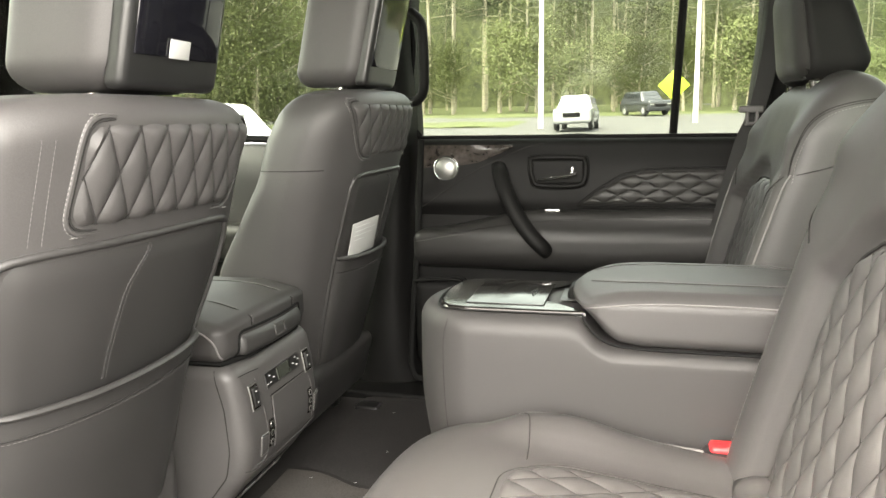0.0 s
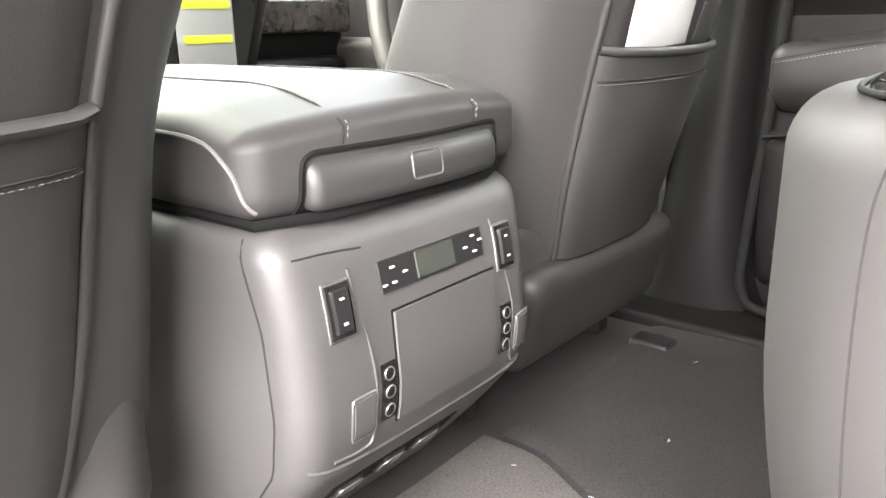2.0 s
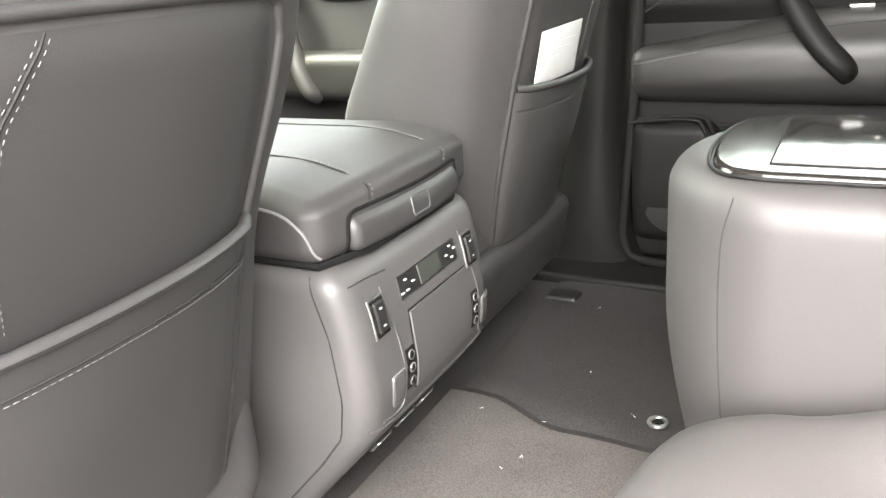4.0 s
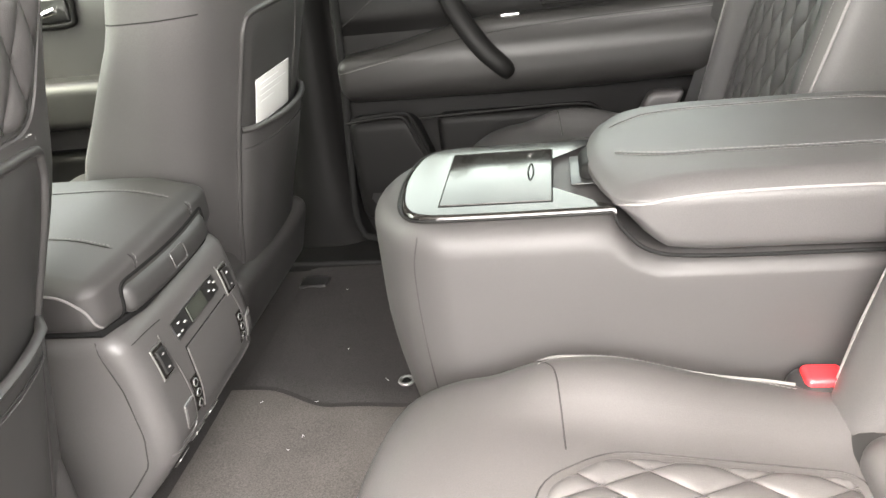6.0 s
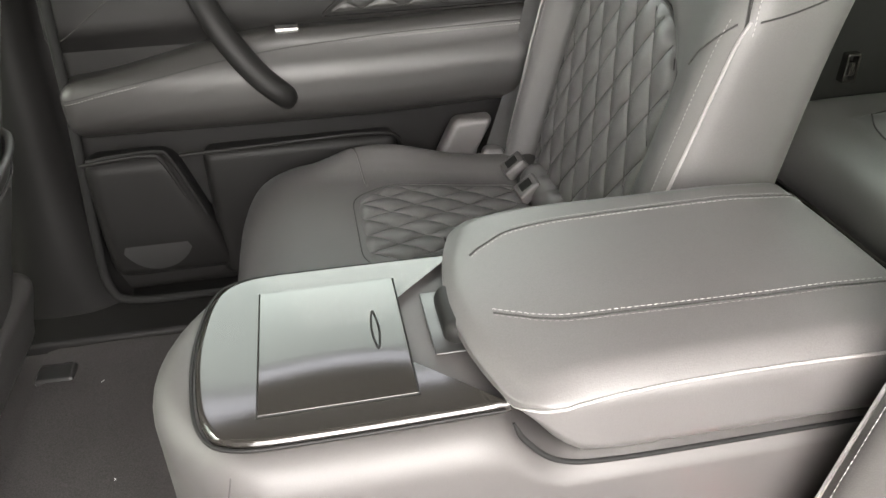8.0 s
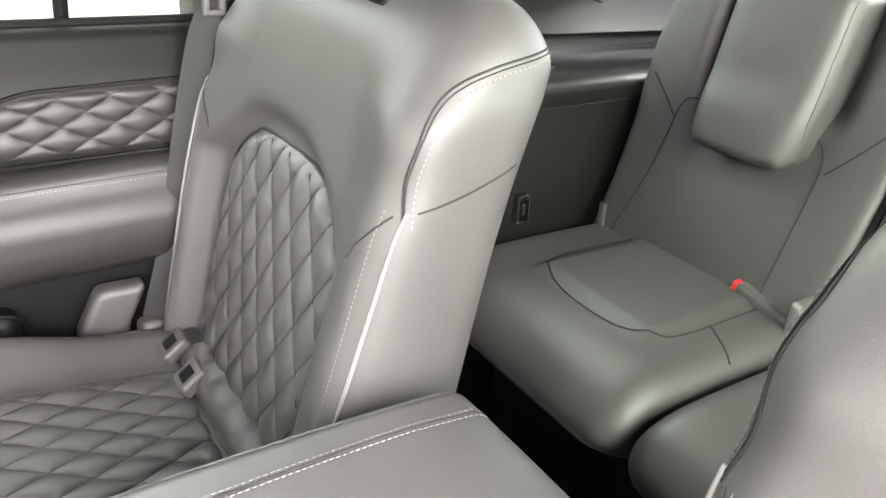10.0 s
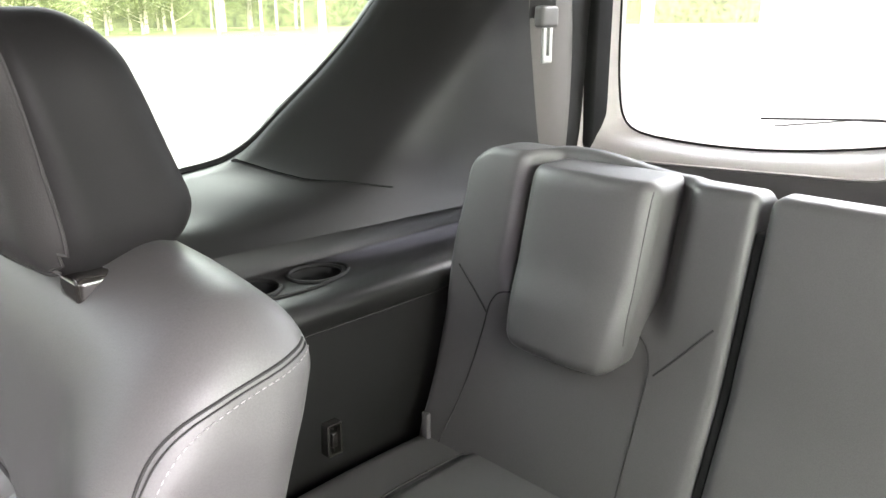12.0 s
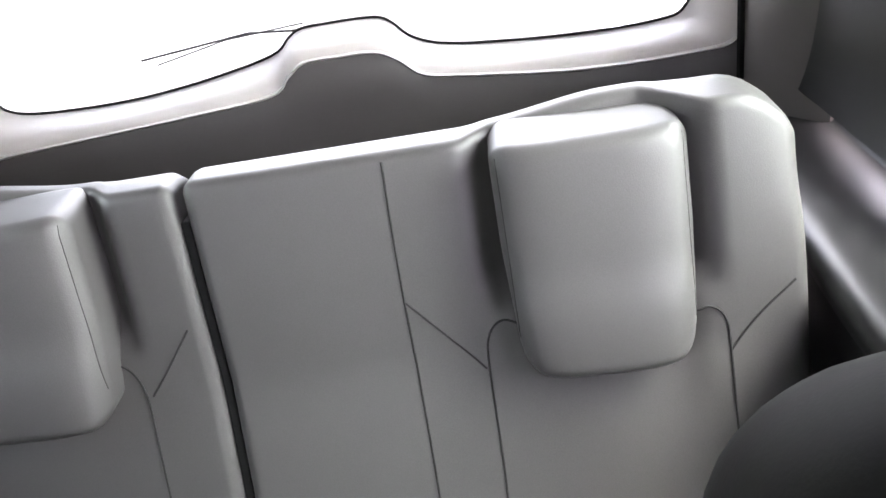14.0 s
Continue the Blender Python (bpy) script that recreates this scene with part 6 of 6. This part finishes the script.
# ---------------------------------------------------------------- loose things in the cabin
def mat_sheet(x0, x1, y0, y1, z, notch):
    rows = []
    for x in np.linspace(x0, x1, 24):
        row = []
        for k in np.linspace(0, 1, 24):
            ya, yb = y0 + notch[0] * ease((-0.3 - x) / 0.15), y1 + notch[1] * ease((-0.3 - x) / 0.15)
            y = ya + (yb - ya) * k
            fx = min((x - x0), (x1 - x)) / 0.03
            fy = min(y - ya, yb - y) / 0.03
            row.append((x, y, z + 0.006 * min(1, max(0, min(fx, fy)) * 1.5) + 0.0015 * math.sin(31 * x + 17 * y)))
        rows.append(row)
    return sheet(rows)


tagged(part("floor_mat", mat_sheet(-0.52, -0.02, -0.78, 0.185, 0.004, (0, 0.055)), MAT), "grey tufted floor mat on the carpet", "floor mat", group="floor mats")
tagged(part("floor_mat", mat_sheet(-0.50, 0.0, 0.197, 0.76, 0.004, (0.055, 0)), CARPET), "dark carpet floor mat by the door", "floor mat", group="floor mats")
rnd = random.Random(4)
specks = join(*[tube([(x, y, 0.013), (x + rnd.uniform(-0.004, 0.004), y + rnd.uniform(-0.004, 0.004), 0.0145), (x + rnd.uniform(-0.006, 0.006), y + rnd.uniform(-0.006, 0.006), 0.0135)], rnd.uniform(0.0003, 0.0006), 4) for x, y in [(rnd.uniform(-0.46, -0.04), rnd.uniform(-0.7, 0.72)) for k in range(34)]])
tagged(part("lint", specks, GREYPRINT), "pale specks of lint scattered on the floor mats", "lint", kind="stuff")
st = thing("mat_fastener", "round chromed mat fastener in the carpet", "fastener", (-0.168, 0.25, 0.010))
hang(part("ring", tube([(-0.168 + 0.013 * math.cos(a), 0.25 + 0.013 * math.sin(a), 0.014) for a in np.linspace(0, 6.283, 24, endpoint=False)], 0.0034, 8, closed=True), ALU), st)
hang(part("cap", disc((-0.168, 0.25, 0.009), 0.0075, 0.008, (0, 0, 1), 16), BLACK), st)

# paper tag in the passenger seat pocket
tag = thing("paper_tag", "white printed paper tag tucked in the seat pocket", "paper", (-0.395, 0.385, 0.53))
m = Matrix.Translation((-0.364, 0.39, 0.556)) @ Euler((radians(3), radians(14), radians(-7))).to_matrix().to_4x4()
hang(part("sheet", turn(rbox((-0.0012, -0.066, -0.047), (0.0012, 0.066, 0.038), 0.001, (1, 3, 3), 1), m), PAPER), tag)
for k, (a, b) in enumerate(((-0.05, 0.02), (-0.05, 0.05), (-0.05, 0.035), (-0.05, 0.0))):
    hang(part("printed_line", turn(rbox((0.0012, a, 0.026 - 0.011 * k), (0.0018, b, 0.0275 - 0.011 * k), 0.0002, (1, 1, 1), 1), m), GREYPRINT), tag)

# sticker on the driver's screen
tagged(part("screen_sticker", turn(rbox((0.0, -0.022, -0.012), (0.0015, 0.022, 0.012), 0.0005, (1, 1, 1), 1), Matrix.Translation((-0.3045, -0.436, 0.920)) @ Euler((0, radians(12.4), 0)).to_matrix().to_4x4()), PAPER), "small white sticker on the headrest screen", "sticker")

# paper with yellow bands on the centre stack
lab = thing("window_sheet", "white paper sheet with yellow bands by the dashboard", "paper", (-1.0, 0.19, 0.52))
hang(part("sheet", rbox((-1.003, 0.145, 0.455), (-1.0, 0.245, 0.60), 0.001, (1, 2, 2), 1), PAPER), lab)
for z in (0.518, 0.568):
    hang(part("band", rbox((-1.0, 0.155, z), (-0.9985, 0.24, z + 0.012), 0.0004, (1, 1, 1), 1), YELLOW), lab)
tagged(part("dash_binnacle", rbox((-1.30, -0.1, 0.40), (-1.005, 0.36, 0.63), 0.05, (6, 8, 6), bend=lambda v: np.stack([v[:, 0], v[:, 1] - 0.35 * np.maximum(0, 0.62 - v[:, 2]) * ease((v[:, 1] - 0.1) / 0.2), v[:, 2]], 1)), PIANO), "dark glossy centre stack housing", "dashboard")


# belts
def strap(pts, w, across, n=10):
    """Webbing band along a line; across: its width direction."""
    a = np.array(across, float)
    a /= np.linalg.norm(a)
    line = smooth_line(pts, n)
    g = [[tuple(p + a * w * u) for u in np.linspace(-1, 1, 5)] for p in line]
    return sheet(g, (0.0015, 0.0005, 0.0008))


def second_row_belt(s):
    b = thing("seat_belt", "black seat belt hanging beside the second-row seat", "seat belt", (0.55, s * 0.8, 0.8), group="second-row belts")
    hang(part("webbing", mirror(strap([(0.635, 0.80, 1.30), (0.61, 0.805, 1.12), (0.59, 0.805, 0.95), (0.568, 0.81, 0.84), (0.54, 0.82, 0.76), (0.505, 0.825, 0.61), (0.470, 0.82, 0.45), (0.432, 0.815, 0.33), (0.418, 0.81, 0.29)], 0.024, (0.75, -0.6, 0.1)), s), BELT), b)
    t = shift(join(rbox((0.507, 0.752, 0.838), (0.567, 0.772, 0.856), 0.004, (3, 2, 1)), rbox((0.522, 0.752, 0.808), (0.532, 0.762, 0.842), 0.003, (1, 1, 3)), rbox((0.546, 0.752, 0.808), (0.556, 0.762, 0.842), 0.003, (1, 1, 3)), rbox((0.522, 0.752, 0.805), (0.556, 0.762, 0.815), 0.003, (2, 1, 1))), 0.018, 0.038, -0.004)
    hang(part("tongue", mirror(t, s), HARD, label="grey plastic belt tongue"), b)
    hang(part("anchor", mirror(rbox((0.395, 0.788, 0.262), (0.438, 0.828, 0.315), 0.012, (3, 3, 3)), s), HARD), b)
    hang(part("upper_guide", mirror(rbox((0.60, 0.775, 1.26), (0.67, 0.81, 1.34), 0.015, (3, 2, 3)), s), BUTTON), b)
    return b


second_row_belt(1)
second_row_belt(-1)
tagged(part("seat_side_cover", rbox((0.305, 0.815, 0.24), (0.385, 0.86, 0.375), 0.014, (4, 2, 6), bend=lambda v: np.stack([v[:, 0] + 0.5 * np.maximum(0, v[:, 2] - 0.30), v[:, 1], v[:, 2]], 1)), HARD), "grey plastic cover between seat and door", "cover")


def third_row_belt(s):
    b = thing("seat_belt", "grey seat belt hanging from the rear pillar", "seat belt", (1.5, s * 0.6, 1.0), group="third-row belts")
    hang(part("webbing", mirror(strap([(1.475, 0.585, 1.34), (1.47, 0.585, 1.2), (1.465, 0.588, 1.08)], 0.022, (0.8, -0.6, 0)), s), BELT), b)
    hang(part("tongue_grip", mirror(rbox((1.445, 0.57, 1.065), (1.49, 0.59, 1.10), 0.006, (3, 2, 3)), s), HARD, label="grey plastic tongue grip"), b)
    t = join(rbox((1.456, 0.575, 1.015), (1.464, 0.581, 1.068), 0.002, (1, 1, 3)), rbox((1.472, 0.575, 1.015), (1.480, 0.581, 1.068), 0.002, (1, 1, 3)), rbox((1.456, 0.575, 1.008), (1.480, 0.581, 1.02), 0.002, (1, 1, 1)))
    hang(part("tongue", mirror(t, s), ALU, label="steel belt tongue"), b)
    hang(part("lower_anchor", mirror(join(rbox((1.118, 0.508, 0.462), (1.126, 0.522, 0.515), 0.003, (2, 2, 3)), rbox((1.118, 0.455, 0.460), (1.15, 0.505, 0.470), 0.004, (2, 3, 2))), s), HARD), b)
    return b


third_row_belt(1)
third_row_belt(-1)
